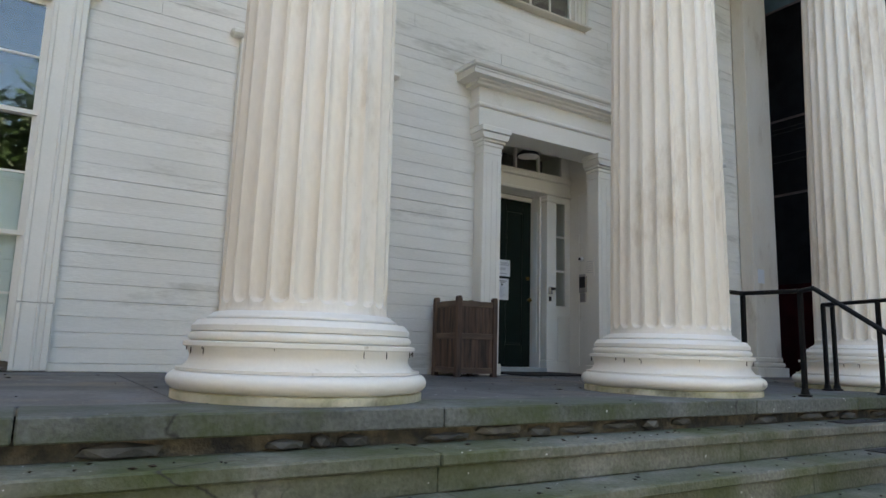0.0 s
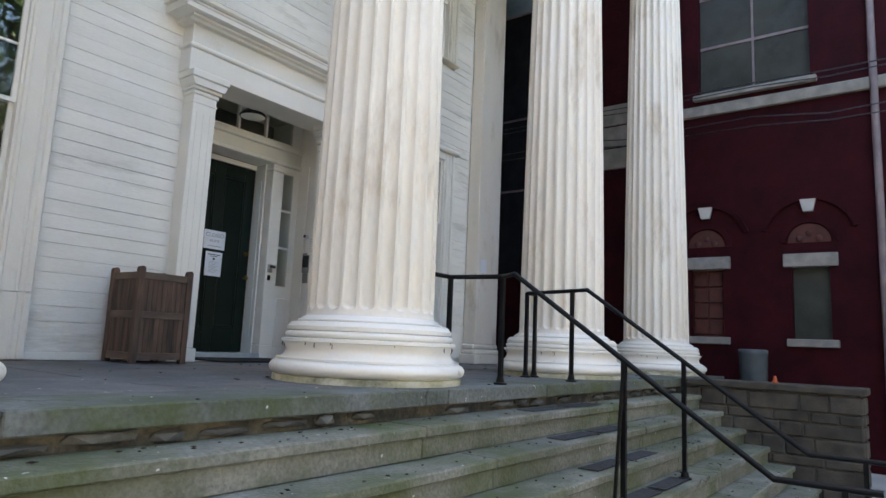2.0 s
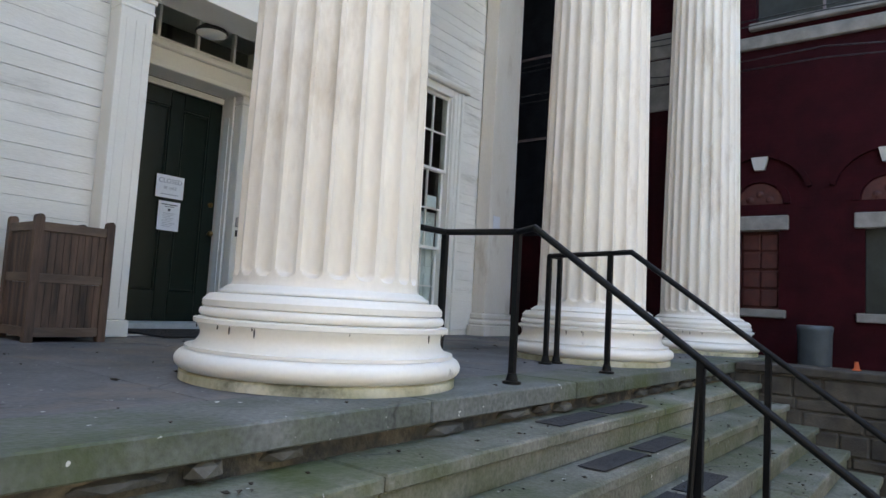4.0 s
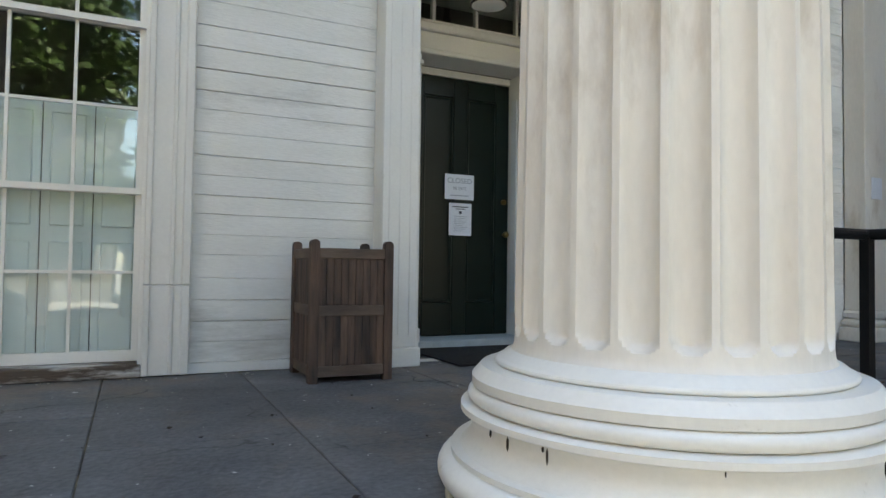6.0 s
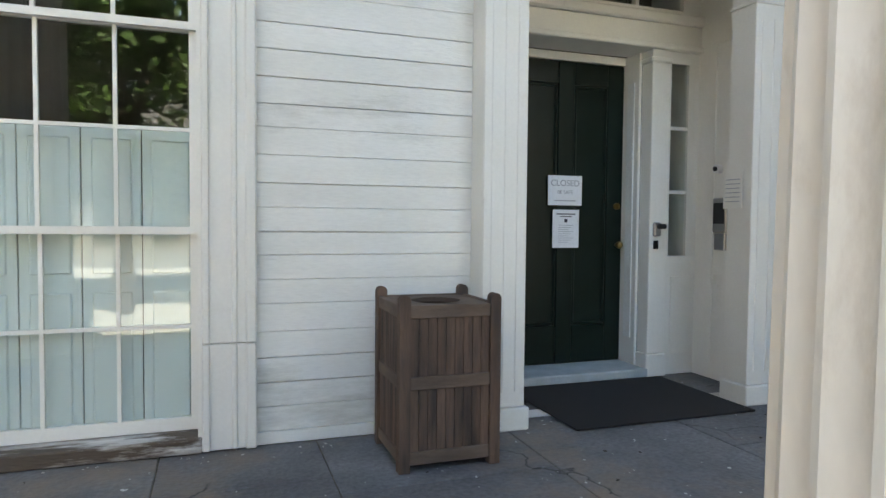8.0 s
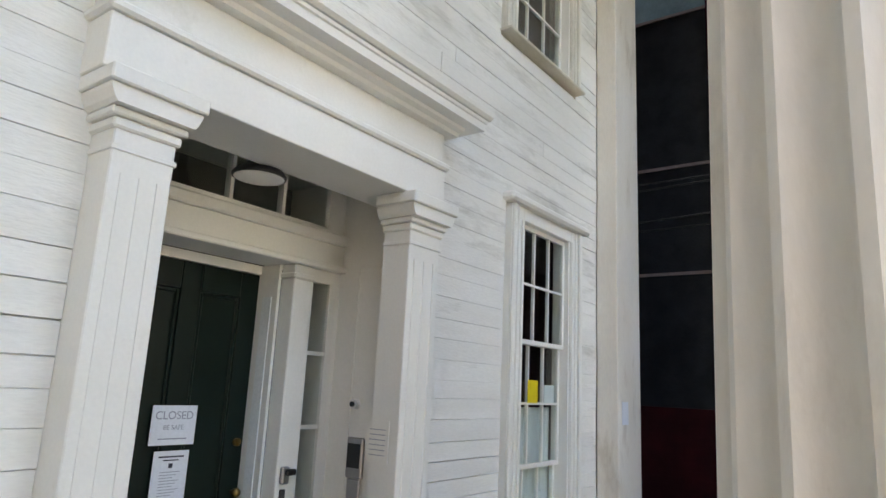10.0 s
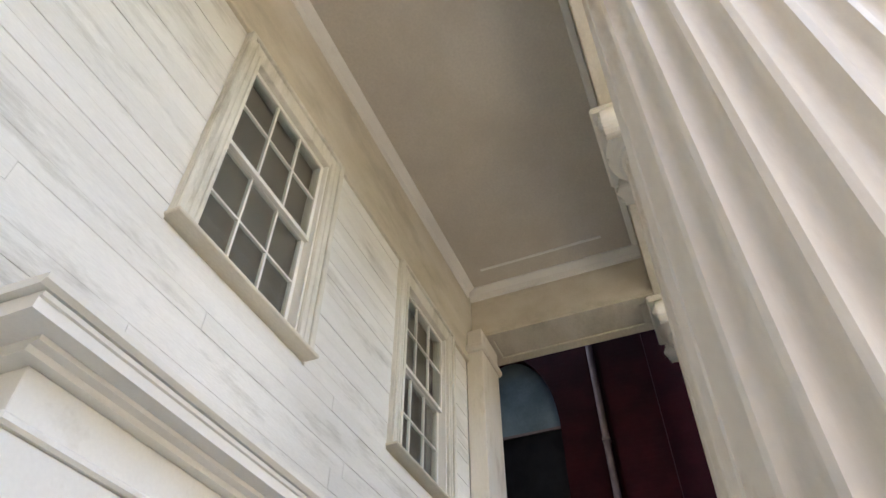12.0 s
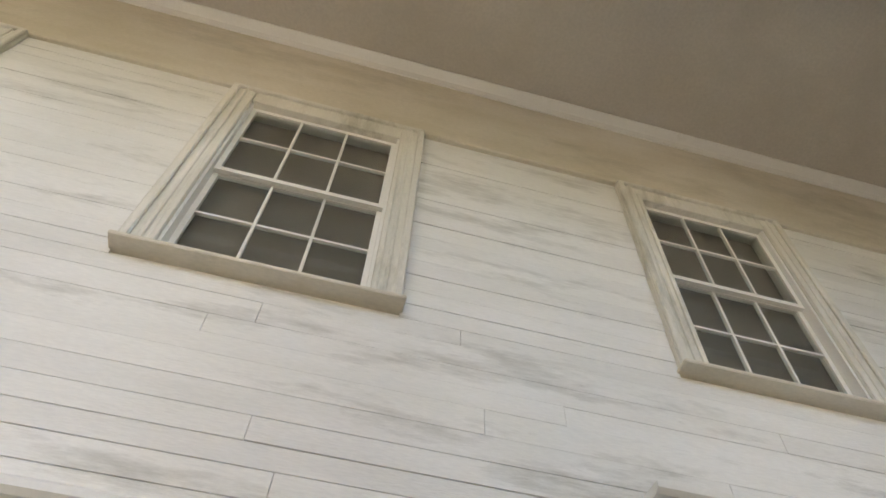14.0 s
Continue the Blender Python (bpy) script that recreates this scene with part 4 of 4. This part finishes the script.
def rail_z(y):
    return RT - (2.95 - y) * SL


def tread_z(y):
    k = max(0, math.ceil((EDGE - 0.01 - y) / RUN - 1e-6))
    return P - RISE * k


for rx, back in ((6.61, [(6.66, 3.50), (6.47, 3.50)]), (7.73, [(7.95, 3.61), (8.08, 3.60)])):
    yb = 1.445
    fx = rx + (0.12 if rx < 7 else 0.07)
    pts = [(back[1][0], back[1][1], RT), (back[0][0], back[0][1], RT), (fx, 3.11, RT), (rx, 2.95, RT), (rx, yb, rail_z(yb)), (rx, yb - 0.45, rail_z(yb))]
    posts = [(fx, 3.11, P, RT), (back[0][0], back[0][1], P, RT), (rx, 2.21, tread_z(2.21), rail_z(2.21)), (rx, yb - 0.3, G, rail_z(yb))]
    if rx > 7:
        posts.append((back[1][0], back[1][1], P, RT))
    make_rail(pts, posts, [((rx, 2.215, rail_z(2.21) - 0.06), (rx - 0.06 if rx < 7 else rx + 0.10, 2.24, tread_z(2.24)))])

# tread mats on the steps
for k in range(1, 7):
    for x in (6.91, 7.46):
        y1 = EDGE - 0.01 - RUN * k + 0.06
        thing("tread_mat", B(x - 0.245, x + 0.245, y1, y1 + 0.125, P - RISE * k + 0.0045, P - RISE * k + 0.0085), TREADMAT, "dark non-slip tread strip on the step", "tread strip", "stair treads")

# ---- side wall of the steps ----
sw = empty("stair_wall", "low coursed stone side wall beside the steps", "wall", kind="structure")
WX0, WX1, WY0 = STAIR_R, STAIR_R + 0.42, 1.33
part("wall_core", B(WX0 + 0.02, WX1, WY0 + 0.02, EDGE + 0.05, G, P - 0.06), MORTAR, sw)
part("cap_stone", B(WX0 - 0.03, WX1 + 0.03, WY0 - 0.03, EDGE - 0.012, P - 0.058, P + 0.01, 0.01), WALLST, sw)
rng = random.Random(11)
z = G
while z < P - 0.08:
    h = min(rng.uniform(0.09, 0.19), P - 0.062 - z)
    y = WY0
    while y < EDGE - 0.02:
        w = min(rng.uniform(0.18, 0.5), EDGE - y)
        part("stone", B(WX0 - rng.uniform(0, 0.012), WX0 + 0.06, y + 0.006, y + w - 0.006, z + 0.006, z + h - 0.005, 0.012), WALLST, sw)
        y += w
    xx = WX0 + 0.065
    while xx < WX1 - 0.02:
        w = min(rng.uniform(0.15, 0.4), WX1 - xx)
        part("stone", B(xx, xx + w - 0.008, WY0 - 0.006, WY0 + 0.05, z + 0.006, z + h - 0.005, 0.012), WALLST, sw)
        xx += w
    z += h

# ---- church next door ----
CX = 12.55
BY0, BY1 = 5.61, 6.90
BZ0, BZS, BZ1 = 2.6, 7.35, 8.6
ch_holes = [(1.94, 3.40, 5.18, 7.6), (1.807, 2.243, 1.66, 2.60), (3.10, 3.54, 1.66, 2.60), (BY0, BY1, BZ0, BZ1)]
bm = bmesh.new()
wall_boxes(bm, -6.0, 16.0, G, 16.0, ch_holes, lambda m, a, b, c, d: box(m, CX, CX + 0.5, a, b, c, d))
thing("wall_east", bm, BRICK, "dark red painted brick church wall", "wall", kind="structure")
thing("wall_east_inside", B(CX + 0.5, CX + 0.7, -6, 16, G, 16), ROOM, "backing inside the church wall, coloured dark for an unlit interior", "wall", kind="structure")
thing("stone_band", B(CX - 0.06, CX + 0.02, -6.0, 4.2, 4.86, 5.02, 0.012), LIME, "grey limestone string course", "stone band", kind="structure")
cw = empty("window_8", "large grey church window with stone sill", "window", kind="structure")
part("sill", B(CX - 0.09, CX + 0.2, 1.86, 3.46, 5.10, 5.179, 0.01), LIME, cw, "grey stone sill")
for a, b in ((1.94, 2.655), (2.685, 3.40)):
    for c, d in ((5.18, 5.95), (5.99, 6.75), (6.79, 7.6)):
        part("pane", B(CX + 0.15, CX + 0.17, a, b, c, d), CHGLASS, cw)
part("mullion", B(CX + 0.13, CX + 0.2, 2.656, 2.684, 5.18, 7.6), PIPE, cw)
for z in (5.97, 6.77):
    part("glazing_bar", B(CX + 0.135, CX + 0.195, 1.94, 3.40, z - 0.02, z + 0.02), PIPE, cw)


def arch_band(bm, yc, zc, r0, r1, x0, x1, a0=0.0, a1=math.pi, n=18):
    for i in range(n):
        s, t = a0 + (a1 - a0) * i / n, a0 + (a1 - a0) * (i + 1) / n
        vs = [bm.verts.new((x, yc + r * math.cos(q), zc + r * math.sin(q))) for x in (x0, x1) for r, q in ((r0, s), (r1, s), (r1, t), (r0, t))]
        for f in ((0, 1, 2, 3), (7, 6, 5, 4), (1, 5, 6, 2), (0, 3, 7, 4), (0, 4, 5, 1), (3, 2, 6, 7)):
            bm.faces.new([vs[k] for k in f])
    bmesh.ops.recalc_face_normals(bm, faces=bm.faces)
    return bm


for n, (a, b, pan) in enumerate(((1.807, 2.243, False), (3.10, 3.54, True))):
    w = empty("window_%d" % (9 + n), "church window filled with red terracotta panels" if pan else "small church window with grey glazing and stone lintel", "window", "church windows", "structure")
    c = (a + b) / 2
    part("lintel", B(CX - 0.04, CX + 0.2, a - 0.10, b + 0.10, 2.60, 2.775, 0.01), LIME, w, "grey stone lintel")
    part("sill", B(CX - 0.05, CX + 0.2, a - 0.08, b + 0.08, 1.56, 1.659, 0.01), LIME, w, "grey stone sill")
    part("pane", B(CX + 0.1, CX + 0.13, a, b, 1.66, 2.60), TERRA if pan else CHGLASS, w)
    if pan:
        for i in range(4):
            for j in range(2):
                y, z = a + 0.02 + j * 0.205, 1.69 + i * 0.225
                bm = B(CX + 0.075, CX + 0.1, y, y + 0.195, z, z + 0.205, 0.012)
                part("tile", bm, TERRA, w)
    ZA, ZK = 2.92, 3.35
    # arched panel above
    part("arch_panel", arch_band(bmesh.new(), c, ZA, 0.0, 0.25, CX - 0.005, CX + 0.02), TERRA, w, "red terracotta arch panel")
    for i in range(3):
        part("rosette", cyl(bmesh.new(), (CX - 0.004, c - 0.11 + 0.11 * i, ZA + 0.05 + 0.07 * (i == 1)), (CX - 0.02, c - 0.11 + 0.11 * i, ZA + 0.05 + 0.07 * (i == 1)), 0.05, 10, 0.02), TERRA, w)
    part("arch_moulding", arch_band(bmesh.new(), c, ZA, 0.27, 0.34, CX - 0.03, CX + 0.02), BRICK, w)
    part("hood_moulding", arch_band(bmesh.new(), c, ZA + 0.05, 0.52, 0.58, CX - 0.045, CX + 0.02, 0.25, math.pi - 0.25), BRICK, w)
    part("keystone", extrude_profile(bmesh.new(), [(c - 0.055, ZK - 0.02), (c + 0.055, ZK - 0.02), (c + 0.095, ZK + 0.14), (c - 0.095, ZK + 0.14)], "x", CX - 0.06, CX + 0.02), KEYST, w, "white keystone")

aw = empty("window_11", "tall pointed church window with dull protective glazing", "window", kind="structure")
for c, d, m in ((2.6, 4.1, DARKPAN), (4.13, 5.4, DARKPAN), (5.43, 7.40, DARKPAN), (7.44, 8.6, ARCHPAN)):
    part("pane", B(CX + 0.12, CX + 0.14, BY0, BY1, c, d), m, aw)
for z in (4.1, 5.4, 7.40):
    part("glazing_bar", B(CX + 0.1, CX + 0.15, BY0, BY1, z, z + 0.035), PIPE, aw)
for s in (-1, 1):
    ym, hw = (BY0 + BY1) / 2, (BY1 - BY0) / 2
    pts = [((BY0 if s < 0 else BY1), BZ1), (ym, BZ1)]
    for i in range(1, 13):
        t = i / 12
        pts.append((ym + s * hw * math.sin(t * math.pi / 2), BZS + (BZ1 - BZS) * math.cos(t * math.pi / 2)))
    part("arch_spandrel", extrude_profile(bmesh.new(), pts, "x", CX + 0.001, CX + 0.3), BRICK, aw)
bt = empty("buttress", "red painted brick buttress with pale stone blocks", "buttress", kind="structure")
part("brick_shaft", B(CX - 0.28, CX - 0.001, 4.33, 4.91, G, 12), BRICK, bt)
for i in range(3):
    part("stone_block", B(CX - 0.30, CX - 0.002, 4.31, 4.93, 4.16 + i * 0.35, 4.49 + i * 0.35, 0.01), LIME, bt)
dp = empty("downpipe", "grey painted metal downpipe on the church wall", "downpipe")
part("pipe", cyl(bmesh.new(), (CX - 0.06, 5.05, G), (CX - 0.06, 5.05, 14), 0.045, 14), PIPE, dp)
for z in (2, 4.5, 7, 9.5):
    part("bracket", B(CX - 0.11, CX - 0.001, 5.0, 5.1, z, z + 0.04), PIPE, dp)
d2 = empty("downpipe", "dark metal downpipe at the corner of the church", "downpipe")
part("pipe", cyl(bmesh.new(), (CX - 0.06, 1.23, G), (CX - 0.06, 1.23, 12), 0.045, 14), PIPE, d2)
for i, (z, sag) in enumerate(((5.06, 0.05), (5.11, 0.02), (4.62, 0.06), (4.75, 0.1))):
    pts = [(CX - 0.34 - 0.01 * i, 8 - 0.9 * k, z - sag * math.sin(k * 1.1) ** 2 - 0.02 * k * (i > 1)) for k in range(10)]
    cu = bpy.data.curves.new("wall_cable", "CURVE")
    cu.dimensions, cu.bevel_depth, cu.bevel_resolution = "3D", 0.008, 1
    sp = cu.splines.new("POLY")
    sp.points.add(len(pts) - 1)
    for q, p in zip(sp.points, pts):
        q.co = (*p, 1)
    cu.materials.append(BLACK)
    tagged(new("wall_cable", cu), "thin black cable strung along the brick wall", "cable", "wall cables")
bn = empty("rubbish_bin", "grey plastic rubbish bin beside the church wall", "bin", loc=(12.2, 2.67, G))
part("body", lathe(bmesh.new(), [(0, 0.14), (0.02, 0.145), (1.33, 0.17), (1.35, 0.178), (1.40, 0.178), (1.41, 0.16)], 28), CAN, bn, "", True)
thing("plastic_cone", lathe(bmesh.new(), [(0, 0.035), (0.01, 0.035), (0.012, 0.022), (0.07, 0.012)], 16), ORANGE, "small orange plastic cone on the wall cap", "cone").location = (10.4, 2.1, P + 0.01)

# unseen wall added to cut skylight from the west on the columns
thing("light_block_west", B(-5.4, -5.0, -7.5, 16.0, G, 11.0), WESTBLOCK, "unseen plain brown wall added to block light from the west", "wall", kind="structure")
# added wall, keeps bright sunlit ground from showing through the alley gap
thing("alley_light_block", B(XR + 0.002, CX - 0.002, 9.9, 10.2, G, 10), BRICK, "added dark wall that hides sunlit ground behind the alley", "wall", kind="structure")

# ---- trees and houses across the street (seen in the glass) ----
def make_tree(x, y, h, r, seed):
    e = empty("tree", "leafy green street tree", "tree", "street trees", loc=(x, y, G))
    rng = random.Random(seed)
    bm = bmesh.new()
    cyl(bm, (0, 0, 0), (0.1, 0, h * 0.45), 0.24, 10, 0.15)
    tips = []
    for i in range(9):
        a = 2 * math.pi * i / 9 + rng.uniform(-0.3, 0.3)
        z = h * rng.uniform(0.3, 0.5)
        q = Vector((math.cos(a) * r * rng.uniform(0.4, 0.8), math.sin(a) * r * rng.uniform(0.4, 0.8), h * rng.uniform(0.55, 0.9)))
        cyl(bm, (0.08, 0, z), q, 0.09, 7, 0.025)
        tips.append(q)
    part("trunk", bm, BARK, e)
    vs, fs = [], []
    for _ in range(150):
        t = tips[rng.randrange(len(tips))]
        c = t + Vector((rng.gauss(0, r * 0.28), rng.gauss(0, r * 0.28), rng.gauss(0, h * 0.11)))
        for _ in range(70):
            p = c + Vector((rng.gauss(0, 0.3), rng.gauss(0, 0.3), rng.gauss(0, 0.22)))
            u = Vector((rng.uniform(-1, 1), rng.uniform(-1, 1), rng.uniform(-0.6, 0.6))).normalized() * rng.uniform(0.08, 0.15)
            w = u.cross(Vector((rng.uniform(-1, 1), rng.uniform(-1, 1), rng.uniform(-1, 1)))).normalized() * u.length * 0.55
            i = len(vs)
            vs += [p - u, p + w, p + u, p - w]
            fs.append((i, i + 1, i + 2, i + 3))
    me = bpy.data.meshes.new("crown")
    me.from_pydata([tuple(v) for v in vs], [], fs)
    me.materials.append(LEAF)
    cr = new("crown", me)
    cr.parent = e


for i, (x, y, h, r) in enumerate(((-8.5, -6.5, 9.0, 2.7), (-2.2, -9, 8.5, 2.6), (2.8, -6.8, 8.0, 2.4), (9, -9.5, 11, 3.0), (17, -8, 10, 3.0), (0.2, -12, 5.5, 2.6), (4.6, -13, 5.2, 2.6), (-5, -12.5, 5.6, 2.8))):
    make_tree(x, y, h, r, i)


def make_house(x0, x1, y, h, material, label):
    e = empty("house", label, "house", "houses across the street")
    part("wall", B(x0, x1, y - 8, y, G, h), material, e)
    part("roof", B(x0 - 0.3, x1 + 0.3, y - 8.2, y + 0.35, h, h + 0.4, 0.05), LIME, e)
    n = int((x1 - x0) / 2.2)
    for k in range(int((h - 1) / 3.0)):
        for i in range(n):
            cx = x0 + (x1 - x0) * (i + 0.5) / n
            w = part("window", B(cx - 0.6, cx + 0.6, y - 0.02, y + 0.04, G + 1.0 + 3 * k, G + 2.7 + 3 * k), LIME, e)
            part("pane", B(cx - 0.5, cx + 0.5, y + 0.03, y + 0.05, G + 1.1 + 3 * k, G + 2.6 + 3 * k), DARKWIN, w)


make_house(-22, -8.5, -21, 12.5, STUCCO, "cream facade with dark windows across the street")
make_house(-8, 4, -22, 8.5, LIME, "grey facade with dark windows across the street")
make_house(5, 19, -21, 11, STUCCO, "pale facade with dark windows across the street")

# ---- flagstones, edge stones, siding boards ----
porch = empty("porch_floor", "worn bluestone flags of the porch", "floor", kind="structure")
rng = random.Random(21)
xs = [XL, 2.2, 3.75, 5.97, 7.14, 7.75, 9.2, 10.6, 12.0]
for a, b in zip(xs, xs[1:]):
    part("edge_stone", B(a + 0.003, b - 0.003, EDGE, EDGE + 0.398, P - 0.085, P, 0.006), KERB, porch)
x = XL
cols = []
while x < 4.0:
    cols.append(x)
    x += rng.uniform(0.75, 1.15)
cols = [c for c in cols if c < 3.5] + [3.72, 4.6, 5.3, 6.25, 7.2, 8.15, 9.1, 10.2, 11.2, 12.0]
for a, b in zip(cols, cols[1:]):
    y = EDGE + 0.40
    while y < F + 0.02 - 0.01:
        d = y + rng.uniform(0.7, 1.35)
        if F + 0.02 - d < 0.4:
            d = F + 0.02
        part("flagstone", B(a + 0.003, b - 0.003, y + 0.003, d - 0.003, P - 0.055, P + rng.uniform(-0.0035, -0.0005), 0.003), BLUE, porch)
        y = d
part("joint_bed", B(XL, 12.0, EDGE + 0.12, F + 0.02, P - 0.05, P - 0.008), RUBBLE, porch)

rng = random.Random(8)
CAS = [(c - w / 2 - 0.23, c + w / 2 + 0.23, P, LOWZ[1] + 0.2) for c, w in (W0, W1, W2)]
CAS += [(c - w / 2 - 0.19, c + w / 2 + 0.19, UPZ[0] - 0.05, 9) for c, w in (U0, U1, U2, U3)]
CAS.append((6.10, 8.0, P, 4.3))
z = P + 0.0
base = part("base_board", B(XL, 6.05, F - 0.012, F + 0.02, P + 0.001, P + 0.06, 0.003), TRIM, wall_front)
z = P + 0.062
while z < 7.38:
    h = rng.uniform(0.108, 0.142)
    z2 = min(z + h, 7.38)
    cuts = sorted((c for c in CAS if c[2] < (z + z2) / 2 < c[3]), key=lambda c: c[0])
    spans, x = [], XL
    for c in cuts:
        if c[0] > x:
            spans.append((x, c[0]))
        x = c[1]
    spans.append((x, AX + 0.02))
    for a, b in spans:
        pieces = [a]
        while b - pieces[-1] > 4.2:
            pieces.append(pieces[-1] + rng.uniform(2.4, 3.8))
        pieces.append(b)
        for p, q in zip(pieces, pieces[1:]):
            dy = rng.uniform(-0.003, 0.003)
            gap = rng.choice((0.0003, 0.0005, 0.0009, 0.0015, 0.003))
            part("board", B(p + 0.0012, q - 0.0012, F + dy, F + 0.021, z + gap, z2 - gap, 0.0016), SIDING, wall_front)
    z = z2


# ---- leaf litter and chips on the stone ----
def litter(name, n, seed, material, label, size, place):
    rg = random.Random(seed)
    vs, fs = [], []
    for _ in range(n):
        x, y, z = place(rg)
        a, l = rg.uniform(0, 6.28), rg.uniform(*size)
        u, v = Vector((math.cos(a), math.sin(a), 0)) * l, Vector((-math.sin(a), math.cos(a), 0)) * l * rg.uniform(0.3, 0.6)
        c = Vector((x, y, z + 0.003))
        i = len(vs)
        vs += [c - u, c - v + Vector((0, 0, l * 0.2)), c + u, c + v + Vector((0, 0, l * 0.15)), c + Vector((0, 0, -0.004))]
        fs += [(i, i + 1, i + 2, i + 3), (i, i + 4, i + 1), (i + 1, i + 4, i + 2), (i + 2, i + 4, i + 3), (i + 3, i + 4, i)]
    me = bpy.data.meshes.new(name)
    me.from_pydata([tuple(v) for v in vs], [], fs)
    me.materials.append(material)
    tagged(new(name, me), label, "litter", kind="stuff")


def on_porch(rg):
    return rg.uniform(1.0, 10.5), rg.uniform(EDGE + 0.03, F - 0.15), P


def on_steps(rg):
    k = rg.randrange(1, 7)
    return rg.uniform(1.0, STAIR_R - 0.1), EDGE - 0.01 - RUN * k + rg.uniform(0.02, RUN - 0.02), P - RISE * k + 0.004


def by_wall(rg):
    return rg.uniform(1.0, 10.0), F - 0.06 - abs(rg.gauss(0, 0.06)), P


DRY = mat("dry_leaf", (0.06, 0.045, 0.03), (0.03, 0.022, 0.016), 0.9)
CHIP = mat("paint_chip", (0.6, 0.58, 0.52), (0.5, 0.48, 0.43), 0.7)
litter("leaf_litter", 110, 1, DRY, "small dry leaf bits scattered on the porch", (0.006, 0.02), on_porch)
litter("step_litter", 420, 2, DRY, "small dry leaf bits scattered on the steps", (0.005, 0.02), on_steps)
litter("paint_chips", 90, 3, CHIP, "pale paint chips along the wall foot", (0.004, 0.013), by_wall)
